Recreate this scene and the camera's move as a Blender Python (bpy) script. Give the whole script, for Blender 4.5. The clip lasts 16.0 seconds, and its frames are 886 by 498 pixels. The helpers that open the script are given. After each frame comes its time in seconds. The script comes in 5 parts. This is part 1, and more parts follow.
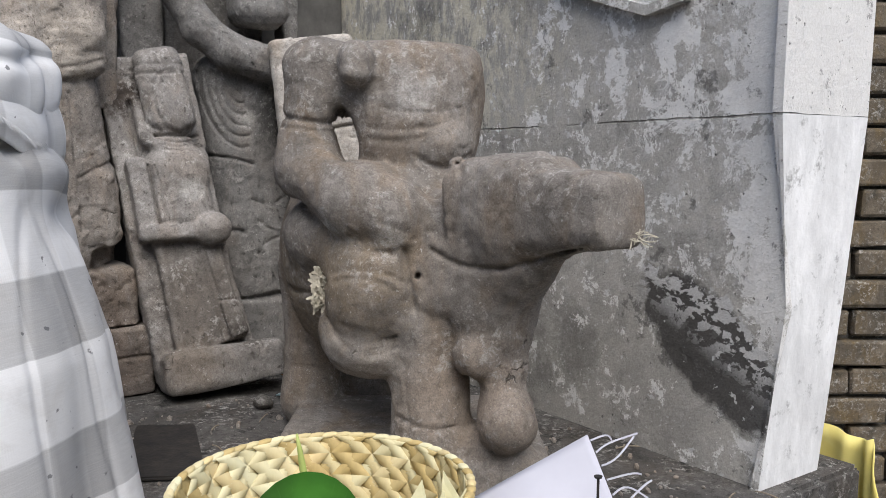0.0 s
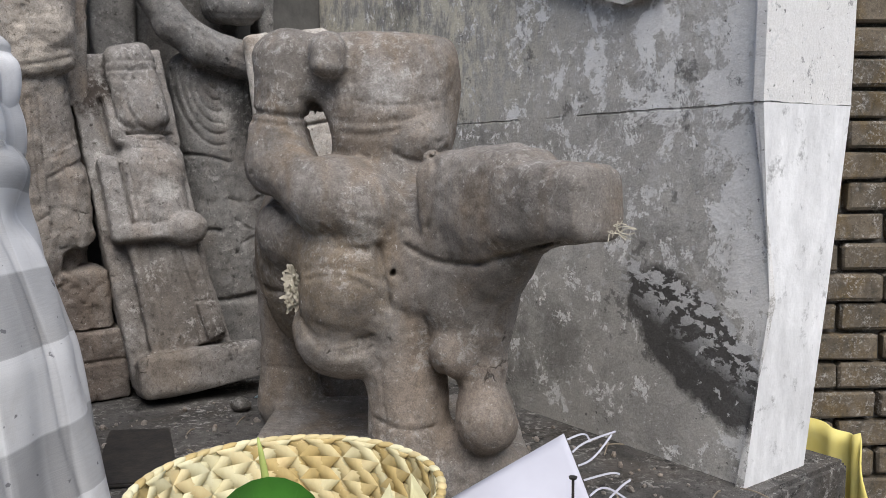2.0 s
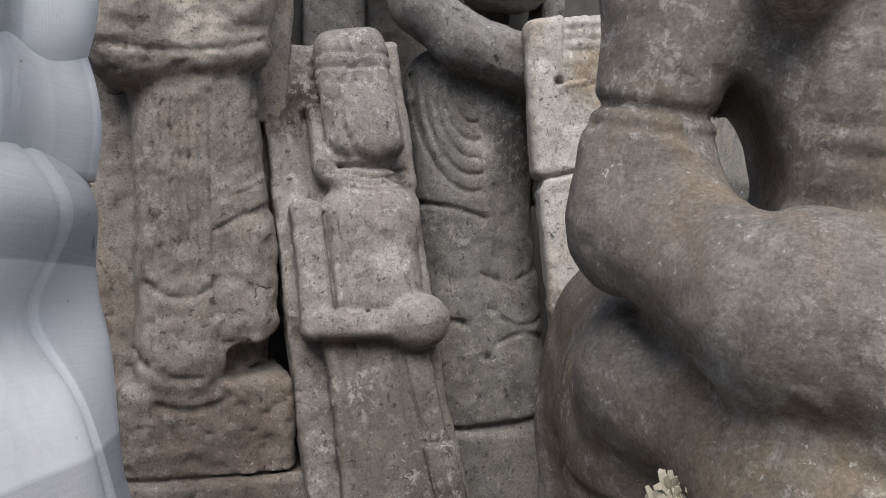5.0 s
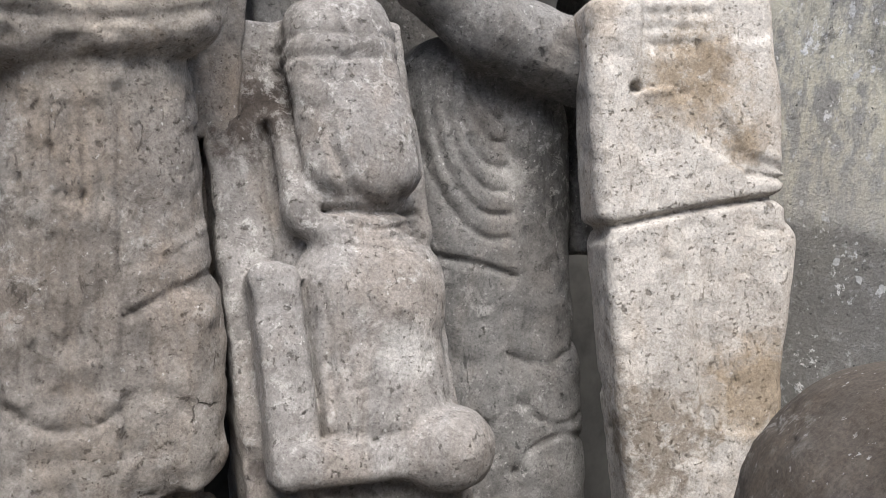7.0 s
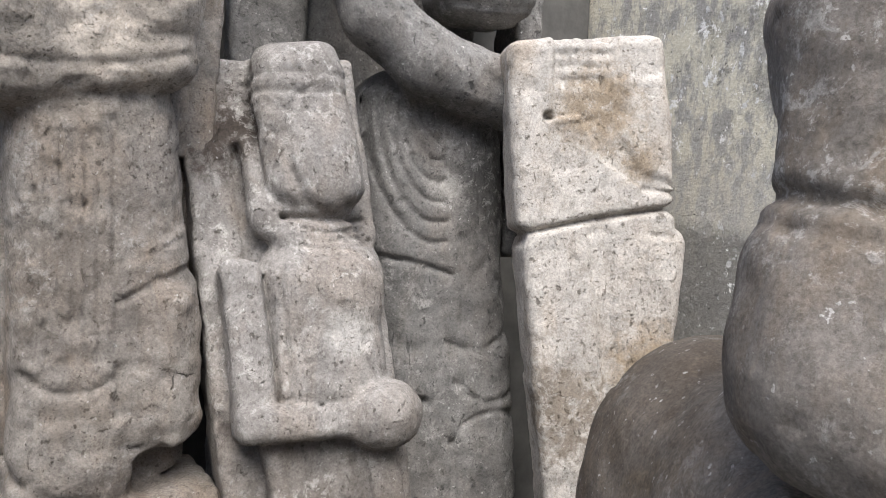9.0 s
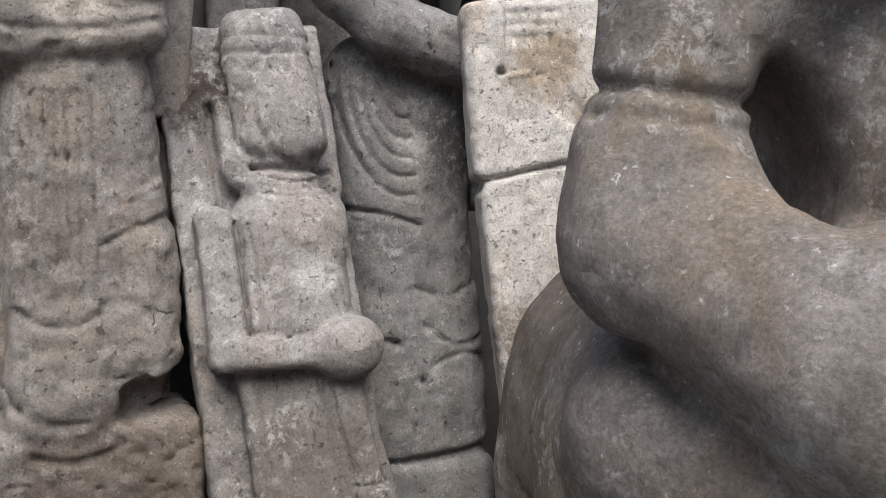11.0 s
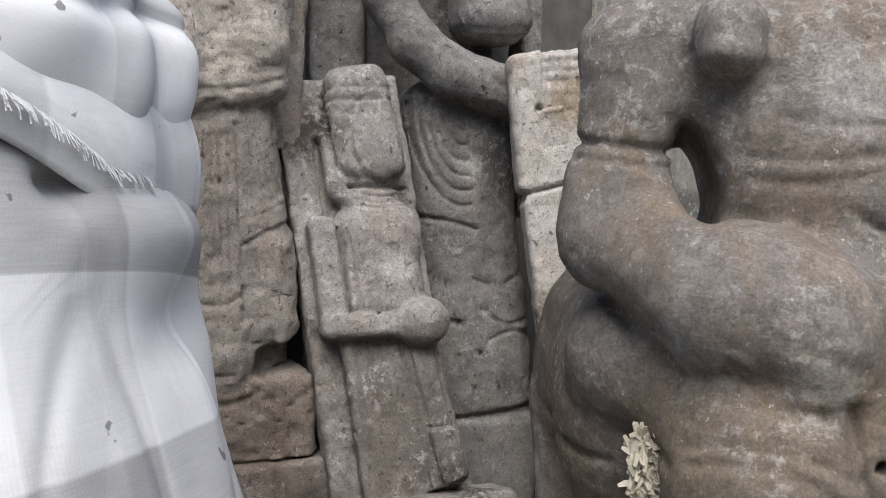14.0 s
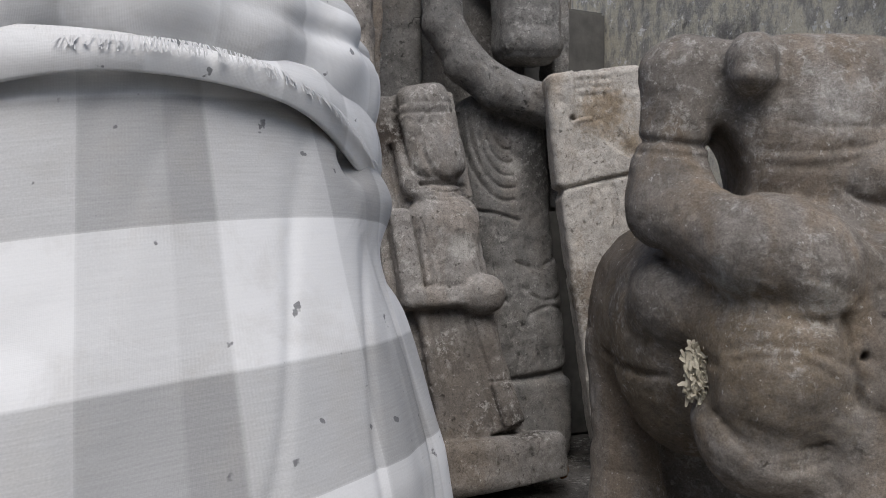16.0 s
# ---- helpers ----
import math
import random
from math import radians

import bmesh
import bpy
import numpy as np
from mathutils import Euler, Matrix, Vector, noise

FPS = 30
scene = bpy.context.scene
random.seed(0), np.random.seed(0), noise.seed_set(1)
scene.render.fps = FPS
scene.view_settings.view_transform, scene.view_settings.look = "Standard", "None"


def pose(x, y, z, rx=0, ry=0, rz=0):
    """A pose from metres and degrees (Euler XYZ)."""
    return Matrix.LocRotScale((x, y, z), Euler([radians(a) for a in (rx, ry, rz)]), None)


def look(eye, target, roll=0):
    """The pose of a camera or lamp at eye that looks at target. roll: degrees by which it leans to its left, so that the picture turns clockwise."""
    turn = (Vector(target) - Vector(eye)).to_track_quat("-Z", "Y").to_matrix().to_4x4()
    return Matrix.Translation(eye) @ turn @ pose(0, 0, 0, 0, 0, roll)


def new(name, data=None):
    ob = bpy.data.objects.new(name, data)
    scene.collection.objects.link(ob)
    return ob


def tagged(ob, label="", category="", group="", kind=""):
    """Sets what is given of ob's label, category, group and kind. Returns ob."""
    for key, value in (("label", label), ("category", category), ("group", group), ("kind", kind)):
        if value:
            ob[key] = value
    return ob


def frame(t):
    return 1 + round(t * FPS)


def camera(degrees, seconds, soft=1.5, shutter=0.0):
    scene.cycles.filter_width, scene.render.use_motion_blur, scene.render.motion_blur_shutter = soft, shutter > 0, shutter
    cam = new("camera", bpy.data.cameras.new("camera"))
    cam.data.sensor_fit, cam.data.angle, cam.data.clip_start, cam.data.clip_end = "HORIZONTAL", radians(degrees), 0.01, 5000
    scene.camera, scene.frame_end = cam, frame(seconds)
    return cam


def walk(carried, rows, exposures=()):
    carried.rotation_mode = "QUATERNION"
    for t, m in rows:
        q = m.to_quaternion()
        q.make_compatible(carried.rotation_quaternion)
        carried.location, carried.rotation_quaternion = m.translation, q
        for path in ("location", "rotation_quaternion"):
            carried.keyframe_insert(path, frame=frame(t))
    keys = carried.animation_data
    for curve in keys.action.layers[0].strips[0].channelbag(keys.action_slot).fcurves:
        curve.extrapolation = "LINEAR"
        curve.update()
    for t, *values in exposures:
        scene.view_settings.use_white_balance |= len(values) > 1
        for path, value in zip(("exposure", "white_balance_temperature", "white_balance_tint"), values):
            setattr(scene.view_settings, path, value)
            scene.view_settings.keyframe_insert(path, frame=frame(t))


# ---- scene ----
cam = camera(56.3, 16.0, 0.8)
METRES, EYE, TILT, LEAN, TURN = 1.6, 0.369, -6.0, 0.0, 0.0
ROWS = [
    (0.0, 0.0, 0.0, 0.0, 0.0, 0.0, -0.0),
    (0.5, 0.0026, 0.0078, 0.0, -0.12, 0.05, 0.12),
    (1.0, 0.0053, 0.0131, -0.0021, -0.41, 0.0, 0.4),
    (1.5, 0.0087, 0.0146, -0.004, -0.71, -0.08, 0.66),
    (2.0, 0.0095, 0.0142, -0.0027, -0.69, -0.02, 0.69),
    (2.5, 0.0095, 0.0201, -0.0033, -0.61, 0.06, 0.69),
    (3.0, 0.0091, 0.0332, -0.004, -0.41, -0.49, 0.82),
    (3.5, 0.0095, 0.0658, 0.0067, 3.91, 0.11, -0.14),
    (4.0, -0.0033, 0.1381, 0.0186, 9.72, 1.6, -2.1),
    (4.5, -0.049, 0.2479, 0.0188, 14.26, 3.65, -3.48),
    (7.0, -0.199, 0.4947, 0.0729, 6.09, 4.44, -3.06),
    (7.5, -0.1865, 0.4822, 0.0811, 4.77, 4.7, -3.16),
    (8.0, -0.1748, 0.4557, 0.0834, 4.78, 4.99, -3.31),
    (10.5, -0.1395, 0.4133, 0.0383, 7.38, 4.64, -2.62),
    (11.0, -0.1228, 0.401, 0.0412, 7.74, 4.2, -2.12),
    (11.5, -0.1192, 0.3928, 0.0279, 8.08, 3.97, -1.91),
    (12.0, -0.1147, 0.3859, 0.0253, 8.38, 3.77, -1.76),
    (12.5, -0.1116, 0.3724, 0.0199, 8.93, 3.52, -1.59),
    (13.0, -0.1058, 0.3502, 0.0176, 10.24, 3.47, -1.55),
    (13.5, -0.0969, 0.3094, 0.0251, 11.49, 4.05, -1.81),
    (14.0, -0.0982, 0.2697, 0.0248, 11.91, 4.58, -1.99),
    (14.5, -0.1119, 0.2287, 0.0213, 11.63, 4.88, -1.76),
    (15.0, -0.1364, 0.1958, 0.0147, 10.42, 5.37, -1.22),
    (15.5, -0.1432, 0.1677, 0.0024, 10.07, 5.52, -1.14),
    (16.0, -0.1413, 0.142, -0.0096, 10.09, 5.57, -1.14),
]
EXPOSURES = [(0.0, 0.15), (3.0, 0.12), (4.5, 0.18), (7.0, 0.90), (8.2, 1.08), (10.3, 0.62), (11.5, 0.76), (12.5, 0.74), (13.5, 0.52), (14.5, 0.17), (15.0, -0.03), (16.0, -0.3)]
walk(cam, [(t, pose(0, 0, EYE, TILT, LEAN, TURN) @ pose(METRES * x, METRES * y, METRES * z, 90 + pitch, roll, yaw)) for t, x, y, z, yaw, pitch, roll in ROWS], EXPOSURES)

# ---- daylight ----
SUN_AZ, SUN_EL = 166.0, 54.0  # degrees clockwise from +y, and above the horizon
world = bpy.data.worlds.new("daylight")
scene.world = world
world.use_nodes = True
sky = world.node_tree.nodes.new("ShaderNodeTexSky")
sky.sky_type, sky.sun_disc = "NISHITA", False
sky.sun_elevation, sky.sun_rotation = radians(SUN_EL), radians(SUN_AZ)
sky.dust_density, sky.air_density = 2.5, 1.0
back_node = world.node_tree.nodes["Background"]
back_node.inputs["Strength"].default_value = 0.13
world.node_tree.links.new(sky.outputs[0], back_node.inputs["Color"])
sun = new("sun", bpy.data.lights.new("sun", "SUN"))
sun.data.energy, sun.data.angle, sun.data.color = 3.1, radians(50), (1.0, 0.985, 0.97)
az, el = radians(SUN_AZ), radians(SUN_EL)
sun.matrix_world = look((math.sin(az) * math.cos(el) * 9, math.cos(az) * math.cos(el) * 9, math.sin(el) * 9), (0, 0, 0))

# ---- materials ----
def graph(name, rough=0.9):
    m = bpy.data.materials.new(name)
    m.use_nodes = True
    n = m.node_tree.nodes
    b = n["Principled BSDF"]
    b.inputs["Roughness"].default_value = rough
    b.inputs["Specular IOR Level"].default_value = 0.12
    return m, m.node_tree, b


def wire(tree, a, b):
    tree.links.new(a, b)


def place(tree, scale=(1, 1, 1), kind="Position"):
    if kind == "Position":
        src = tree.nodes.new("ShaderNodeNewGeometry").outputs["Position"]
    else:
        src = tree.nodes.new("ShaderNodeTexCoord").outputs[kind]
    mp = tree.nodes.new("ShaderNodeMapping")
    mp.inputs["Scale"].default_value = scale
    wire(tree, src, mp.inputs["Vector"])
    return mp.outputs[0]


def noise_tex(tree, vec, scale, detail=4.0, rough=0.6, distort=0.0):
    t = tree.nodes.new("ShaderNodeTexNoise")
    t.inputs["Scale"].default_value, t.inputs["Detail"].default_value = scale, detail
    t.inputs["Roughness"].default_value, t.inputs["Distortion"].default_value = rough, distort
    wire(tree, vec, t.inputs["Vector"])
    return t.outputs["Fac"]


def ramp(tree, fac, lo, hi, a=0.0, b=1.0):
    r = tree.nodes.new("ShaderNodeMapRange")
    r.inputs["From Min"].default_value, r.inputs["From Max"].default_value = lo, hi
    r.inputs["To Min"].default_value, r.inputs["To Max"].default_value = a, b
    wire(tree, fac, r.inputs["Value"])
    return r.outputs[0]


def mix(tree, fac, a, b, how="MIX"):
    m = tree.nodes.new("ShaderNodeMix")
    m.data_type, m.blend_type = "RGBA", how
    for sock, v in ((m.inputs[0], fac), (m.inputs[6], a), (m.inputs[7], b)):
        if isinstance(v, (int, float)):
            sock.default_value = v
        elif isinstance(v, tuple):
            sock.default_value = (*v, 1.0)
        else:
            wire(tree, v, sock)
    return m.outputs[2]


def calc(tree, how, a, b):
    m = tree.nodes.new("ShaderNodeMath")
    m.operation = how
    for sock, v in ((m.inputs[0], a), (m.inputs[1], b)):
        if isinstance(v, (int, float)):
            sock.default_value = v
        else:
            wire(tree, v, sock)
    return m.outputs[0]


def relief(tree, bsdf, heights):
    """heights: (socket, strength, distance) laid one over the other."""
    normal = None
    for h, strength, dist in heights:
        b = tree.nodes.new("ShaderNodeBump")
        b.inputs["Strength"].default_value, b.inputs["Distance"].default_value = strength, dist
        wire(tree, h, b.inputs["Height"])
        if normal is not None:
            wire(tree, normal, b.inputs["Normal"])
        normal = b.outputs[0]
    wire(tree, normal, bsdf.inputs["Normal"])


def stone(name, pale, mid, dark, chalk=0.5, warm=(0.30, 0.21, 0.14), warm_amount=0.5, soil=0.35, relief_by=1.0, marks=(), pitted=0.62):
    """Soft weathered sandstone: broad stains, mottling, grain, pits, chalky scuffs, cracks.
    marks: stains, and patches of shade put into the colour: centre (object space), radius, colour, how ragged."""
    m, t, b = graph(name, 0.93)
    p = place(t)
    broad = noise_tex(t, p, 7, 5, 0.6, 0.5)
    col = mix(t, ramp(t, broad, 0.36, 0.62), mid, pale)
    stain = noise_tex(t, place(t, (1, 1, 0.5)), 13, 6, 0.65, 0.8)
    col = mix(t, ramp(t, stain, 0.47, 0.64, 0, warm_amount), col, warm)
    obj = t.nodes.new("ShaderNodeTexCoord").outputs["Object"]
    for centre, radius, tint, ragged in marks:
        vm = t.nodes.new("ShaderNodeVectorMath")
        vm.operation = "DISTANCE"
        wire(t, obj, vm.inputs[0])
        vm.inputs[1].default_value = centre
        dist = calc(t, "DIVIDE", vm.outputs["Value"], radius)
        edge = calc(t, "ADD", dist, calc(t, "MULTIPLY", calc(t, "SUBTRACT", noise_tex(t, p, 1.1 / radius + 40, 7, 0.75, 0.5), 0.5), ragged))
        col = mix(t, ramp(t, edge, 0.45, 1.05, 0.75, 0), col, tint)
    # mottling of the skin at hand and finger size
    mott = noise_tex(t, p, 38, 9, 0.72, 0.3)
    col = mix(t, 0.45, col, mix(t, ramp(t, mott, 0.25, 0.75), (0.2, 0.2, 0.2), (0.8, 0.8, 0.8)), "OVERLAY")
    soot = noise_tex(t, p, 19, 8, 0.75, 0.5)
    col = mix(t, ramp(t, soot, 0.54, 0.66, 0, soil), col, dark)
    # thin chalky scuffs
    scuff = noise_tex(t, p, 80, 9, 0.80, 0.4)
    patch = ramp(t, noise_tex(t, p, 11, 4, 0.65), 0.45, 0.60)
    pale_m = calc(t, "MULTIPLY", ramp(t, scuff, 0.525, 0.58, 0, chalk), patch)
    col = mix(t, pale_m, col, (0.58, 0.56, 0.53))
    crisp = ramp(t, noise_tex(t, p, 120, 8, 0.75, 0.4), 0.535, 0.570, 0, 0.28)
    col = mix(t, crisp, col, dark)
    speck = ramp(t, noise_tex(t, p, 230, 3, 0.6), 0.655, 0.69, 0, 0.7)
    col = mix(t, calc(t, "MULTIPLY", speck, ramp(t, mott, 0.42, 0.60)), col, (0.66, 0.64, 0.61))
    fine = noise_tex(t, p, 480, 7, 0.8)
    col = mix(t, 0.55, col, mix(t, ramp(t, fine, 0.36, 0.64), (0.24, 0.24, 0.24), (0.76, 0.76, 0.76)), "OVERLAY")
    # pits of several sizes and short scratches, filled with dirt
    pits = ramp(t, noise_tex(t, p, 150, 5, 0.65, 0.3), 0.335, 0.375, 1, 0)
    pits = calc(t, "MAXIMUM", pits, ramp(t, noise_tex(t, p, 330, 3, 0.6), 0.32, 0.36, 1, 0))
    nick = calc(t, "MULTIPLY", ramp(t, noise_tex(t, place(t, (1, 1, 0.3)), 170, 3, 0.6, 1.2), 0.305, 0.33, 1, 0), ramp(t, mott, 0.40, 0.55))
    pits = calc(t, "MAXIMUM", pits, nick)
    col = mix(t, calc(t, "MULTIPLY", pits, pitted), col, dark)
    # hair cracks in places
    vor = t.nodes.new("ShaderNodeTexVoronoi")
    vor.feature = "DISTANCE_TO_EDGE"
    vor.inputs["Scale"].default_value = 17
    bent = t.nodes.new("ShaderNodeMix")
    bent.data_type, bent.blend_type = "RGBA", "ADD"
    bent.inputs[0].default_value = 0.05
    ntex = t.nodes.new("ShaderNodeTexNoise")
    ntex.inputs["Scale"].default_value, ntex.inputs["Detail"].default_value = 30, 5
    wire(t, p, ntex.inputs["Vector"]), wire(t, p, bent.inputs[6]), wire(t, ntex.outputs["Color"], bent.inputs[7])
    wire(t, bent.outputs[2], vor.inputs["Vector"])
    crack = calc(t, "MULTIPLY", ramp(t, vor.outputs["Distance"], 0.006, 0.018, 1, 0), ramp(t, noise_tex(t, p, 10, 4, 0.6), 0.66, 0.69))
    col = mix(t, calc(t, "MULTIPLY", crack, 0.7), col, tuple(c * 0.6 for c in dark))
    wire(t, col, b.inputs["Base Color"])
    relief(t, b, [(mott, 0.22 * relief_by, 0.010), (scuff, 0.6 * relief_by, 0.004), (fine, 0.7 * relief_by, 0.0016), (pits, 1.3 * pitted, -0.0035), (crack, 0.8, -0.002)])
    return m


INK, CHALK, OCHRE = (0.02, 0.018, 0.016), (0.66, 0.65, 0.62), (0.25, 0.185, 0.115)
STONE_MAIN = stone("brown_grey_stone", (0.294, 0.268, 0.245), (0.200, 0.181, 0.162), (0.085, 0.074, 0.062), 0.45, (0.25, 0.190, 0.135), 0.6, 0.3, 1.0, [
    ((-0.130, 0.950, 0.268), 0.007, CHALK, 1.2), ((-0.022, 0.935, 0.345), 0.009, CHALK, 2.2), ((0.145, 0.755, 0.322), 0.006, CHALK, 1.0),
    ((0.120, 0.780, 0.348), 0.006, CHALK, 2.0), ((-0.115, 0.905, 0.300), 0.03, (0.45, 0.44, 0.42), 3.0), ((-0.06, 0.86, 0.283), 0.025, (0.45, 0.43, 0.40), 3.0),
    # the large dark mark puts the shade over the haunch into the stone colour
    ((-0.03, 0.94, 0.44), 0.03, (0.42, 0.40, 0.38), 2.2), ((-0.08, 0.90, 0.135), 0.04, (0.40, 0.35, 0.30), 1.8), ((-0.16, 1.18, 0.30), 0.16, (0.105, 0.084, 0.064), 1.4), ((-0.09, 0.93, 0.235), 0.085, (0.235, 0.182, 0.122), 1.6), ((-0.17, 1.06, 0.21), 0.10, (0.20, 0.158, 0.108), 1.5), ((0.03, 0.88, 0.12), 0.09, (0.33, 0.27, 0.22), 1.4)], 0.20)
STONE_LEAN = stone("grey_stone", (0.342, 0.322, 0.304), (0.244, 0.228, 0.213), (0.085, 0.074, 0.064), 0.55, (0.32, 0.255, 0.20), 0.35, 0.4, 1.0, [
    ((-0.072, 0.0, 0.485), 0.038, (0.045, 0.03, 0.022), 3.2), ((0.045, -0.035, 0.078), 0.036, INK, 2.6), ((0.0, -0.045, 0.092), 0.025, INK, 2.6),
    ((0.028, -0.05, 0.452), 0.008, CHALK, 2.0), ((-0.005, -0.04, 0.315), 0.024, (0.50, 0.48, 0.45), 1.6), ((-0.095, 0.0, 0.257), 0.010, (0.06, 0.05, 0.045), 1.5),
    # darker skirt stone, deepened to carry the shade on the lower half
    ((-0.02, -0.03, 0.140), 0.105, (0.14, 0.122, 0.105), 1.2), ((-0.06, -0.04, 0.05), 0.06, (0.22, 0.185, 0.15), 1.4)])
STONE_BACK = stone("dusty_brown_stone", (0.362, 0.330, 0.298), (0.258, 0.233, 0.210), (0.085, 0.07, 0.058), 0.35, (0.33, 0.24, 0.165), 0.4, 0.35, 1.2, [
    # pale forearms; the two lowest marks join dirt with painted shade near the ledge
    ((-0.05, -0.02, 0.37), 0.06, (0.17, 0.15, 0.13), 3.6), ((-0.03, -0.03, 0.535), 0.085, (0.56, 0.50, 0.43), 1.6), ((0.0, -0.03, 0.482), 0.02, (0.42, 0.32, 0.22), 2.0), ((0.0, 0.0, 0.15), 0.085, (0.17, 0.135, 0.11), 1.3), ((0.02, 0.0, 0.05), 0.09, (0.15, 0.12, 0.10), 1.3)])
STONE_GREY = stone("blue_grey_stone", (0.26, 0.25, 0.238), (0.17, 0.165, 0.157), (0.065, 0.063, 0.060), 0.4, (0.26, 0.21, 0.165), 0.25, 0.4, 1.1, [
    ((0.05, 0.0, 0.44), 0.06, (0.085, 0.082, 0.078), 2.4), ((-0.01, 0.0, 0.44), 0.022, (0.45, 0.43, 0.40), 2.2)])
STONE_PALE = stone("pale_limestone", (0.52, 0.49, 0.45), (0.41, 0.38, 0.345), (0.15, 0.125, 0.10), 0.4, (0.40, 0.335, 0.27), 0.7, 0.3, 0.8, [
    ((-0.01, 0.0, 0.515), 0.045, OCHRE, 2.0), ((0.03, 0.0, 0.47), 0.02, OCHRE, 2.0), ((0.055, 0.0, 0.29), 0.05, OCHRE, 2.4), ((-0.03, 0.0, 0.25), 0.05, (0.16, 0.125, 0.09), 3.4)])
STONE_DARK = stone("dark_rubble_stone", (0.17, 0.16, 0.145), (0.10, 0.094, 0.086), (0.03, 0.03, 0.028), 0.4, (0.14, 0.105, 0.07), 0.4)


def cement(name):
    """Grey render with flaking limewash, soot and a lichen-dark patch. Object x runs out along the wall, z up."""
    m, t, b = graph(name, 0.92)
    obj = t.nodes.new("ShaderNodeTexCoord").outputs["Object"]
    sep = t.nodes.new("ShaderNodeSeparateXYZ")
    wire(t, obj, sep.inputs[0])
    along, up = sep.outputs[0], sep.outputs[2]
    p = place(t)
    broad = noise_tex(t, p, 6, 6, 0.65, 0.5)
    col = mix(t, ramp(t, broad, 0.34, 0.64), (0.37, 0.356, 0.332), (0.54, 0.52, 0.48))
    # yellowish algae bloom high up, deeper in
    high = calc(t, "MULTIPLY", ramp(t, up, 0.36, 0.50), ramp(t, along, 0.75, 0.45))
    bloom = noise_tex(t, place(t, (1, 1, 0.5)), 48, 8, 0.75, 0.2)
    col = mix(t, calc(t, "MULTIPLY", high, 0.6), col, (0.27, 0.26, 0.24))
    col = mix(t, calc(t, "MULTIPLY", high, ramp(t, bloom, 0.44, 0.56)), col, (0.62, 0.585, 0.48))
    # damp grey-black mould, with shade painted in under the joint and low at the back
    damp = noise_tex(t, p, 9, 7, 0.72, 0.3)
    low = calc(t, "MULTIPLY", ramp(t, up, 0.43, 0.40), ramp(t, along, 0.74, 0.20, 0.02, 0.26))
    col = mix(t, ramp(t, calc(t, "ADD", damp, low), 0.52, 0.70, 0, 0.6), col, (0.11, 0.106, 0.10))
    # limewash left in flakes, thicker towards the outer end
    wash = noise_tex(t, p, 19, 12, 0.80, 0.25)
    more = calc(t, "MULTIPLY", ramp(t, along, 0.48, 1.0, -0.01, 0.105), ramp(t, up, 0.10, 0.48, 0.0, 1.0))
    more = calc(t, "ADD", more, ramp(t, along, 0.90, 0.99, 0, 0.10))
    wash_m = ramp(t, calc(t, "ADD", wash, more), 0.572, 0.590)
    col = mix(t, calc(t, "MULTIPLY", wash_m, 0.92), col, (0.86, 0.85, 0.83))
    thin = ramp(t, calc(t, "ADD", noise_tex(t, p, 42, 10, 0.8), more), 0.54, 0.64, 0, 0.45)
    col = mix(t, thin, col, (0.64, 0.63, 0.615))
    # dark lichen patch, slanting down towards the outer end, with pale flakes along its upper side
    du = calc(t, "SUBTRACT", along, 0.900)
    dz = calc(t, "ADD", calc(t, "SUBTRACT", up, 0.150), calc(t, "MULTIPLY", du, 0.55))
    rr = calc(t, "ADD", calc(t, "POWER", calc(t, "DIVIDE", du, 0.105), 2), calc(t, "POWER", calc(t, "DIVIDE", dz, 0.068), 2))
    rr = calc(t, "ADD", rr, calc(t, "MULTIPLY", noise_tex(t, p, 30, 6, 0.65), 1.3))
    blot = ramp(t, rr, 1.45, 1.75, 1, 0)
    col = mix(t, calc(t, "MULTIPLY", blot, 0.9), col, (0.065, 0.062, 0.06))
    flake = ramp(t, noise_tex(t, place(t, (1, 1, 1.5)), 46, 6, 0.62, 0.3), 0.485, 0.515)
    upper = calc(t, "MULTIPLY", ramp(t, rr, 1.7, 1.9, 1, 0), ramp(t, dz, -0.018, 0.03))
    col = mix(t, calc(t, "MULTIPLY", flake, upper), col, (0.60, 0.595, 0.59))
    # splashes
    dots = calc(t, "MULTIPLY", ramp(t, noise_tex(t, p, 75, 4, 0.6), 0.635, 0.66), 0.8)
    col = mix(t, dots, col, (0.64, 0.64, 0.63))
    smut = ramp(t, noise_tex(t, p, 22, 9, 0.75, 0.2), 0.60, 0.64, 0, 0.6)
    col = mix(t, smut, col, (0.07, 0.068, 0.066))
    fine = noise_tex(t, p, 420, 6, 0.75)
    col = mix(t, 0.65, col, mix(t, ramp(t, fine, 0.3, 0.7), (0.28, 0.28, 0.28), (0.72, 0.72, 0.72)), "OVERLAY")
    pits = ramp(t, noise_tex(t, p, 150, 4, 0.6), 0.285, 0.33, 1, 0)
    col = mix(t, calc(t, "MULTIPLY", pits, 0.8), col, (0.06, 0.06, 0.06))
    # hairline of the joint between two lifts of render
    wob = calc(t, "ADD", up, calc(t, "MULTIPLY", calc(t, "SUBTRACT", noise_tex(t, p, 25, 4), 0.5), 0.006))
    line = ramp(t, calc(t, "ABSOLUTE", calc(t, "SUBTRACT", wob, 0.420), 0), 0.0006, 0.0016, 1, 0)
    line = calc(t, "MULTIPLY", line, ramp(t, along, 0.42, 0.5))
    line = calc(t, "MULTIPLY", line, ramp(t, noise_tex(t, p, 18, 4), 0.40, 0.5))
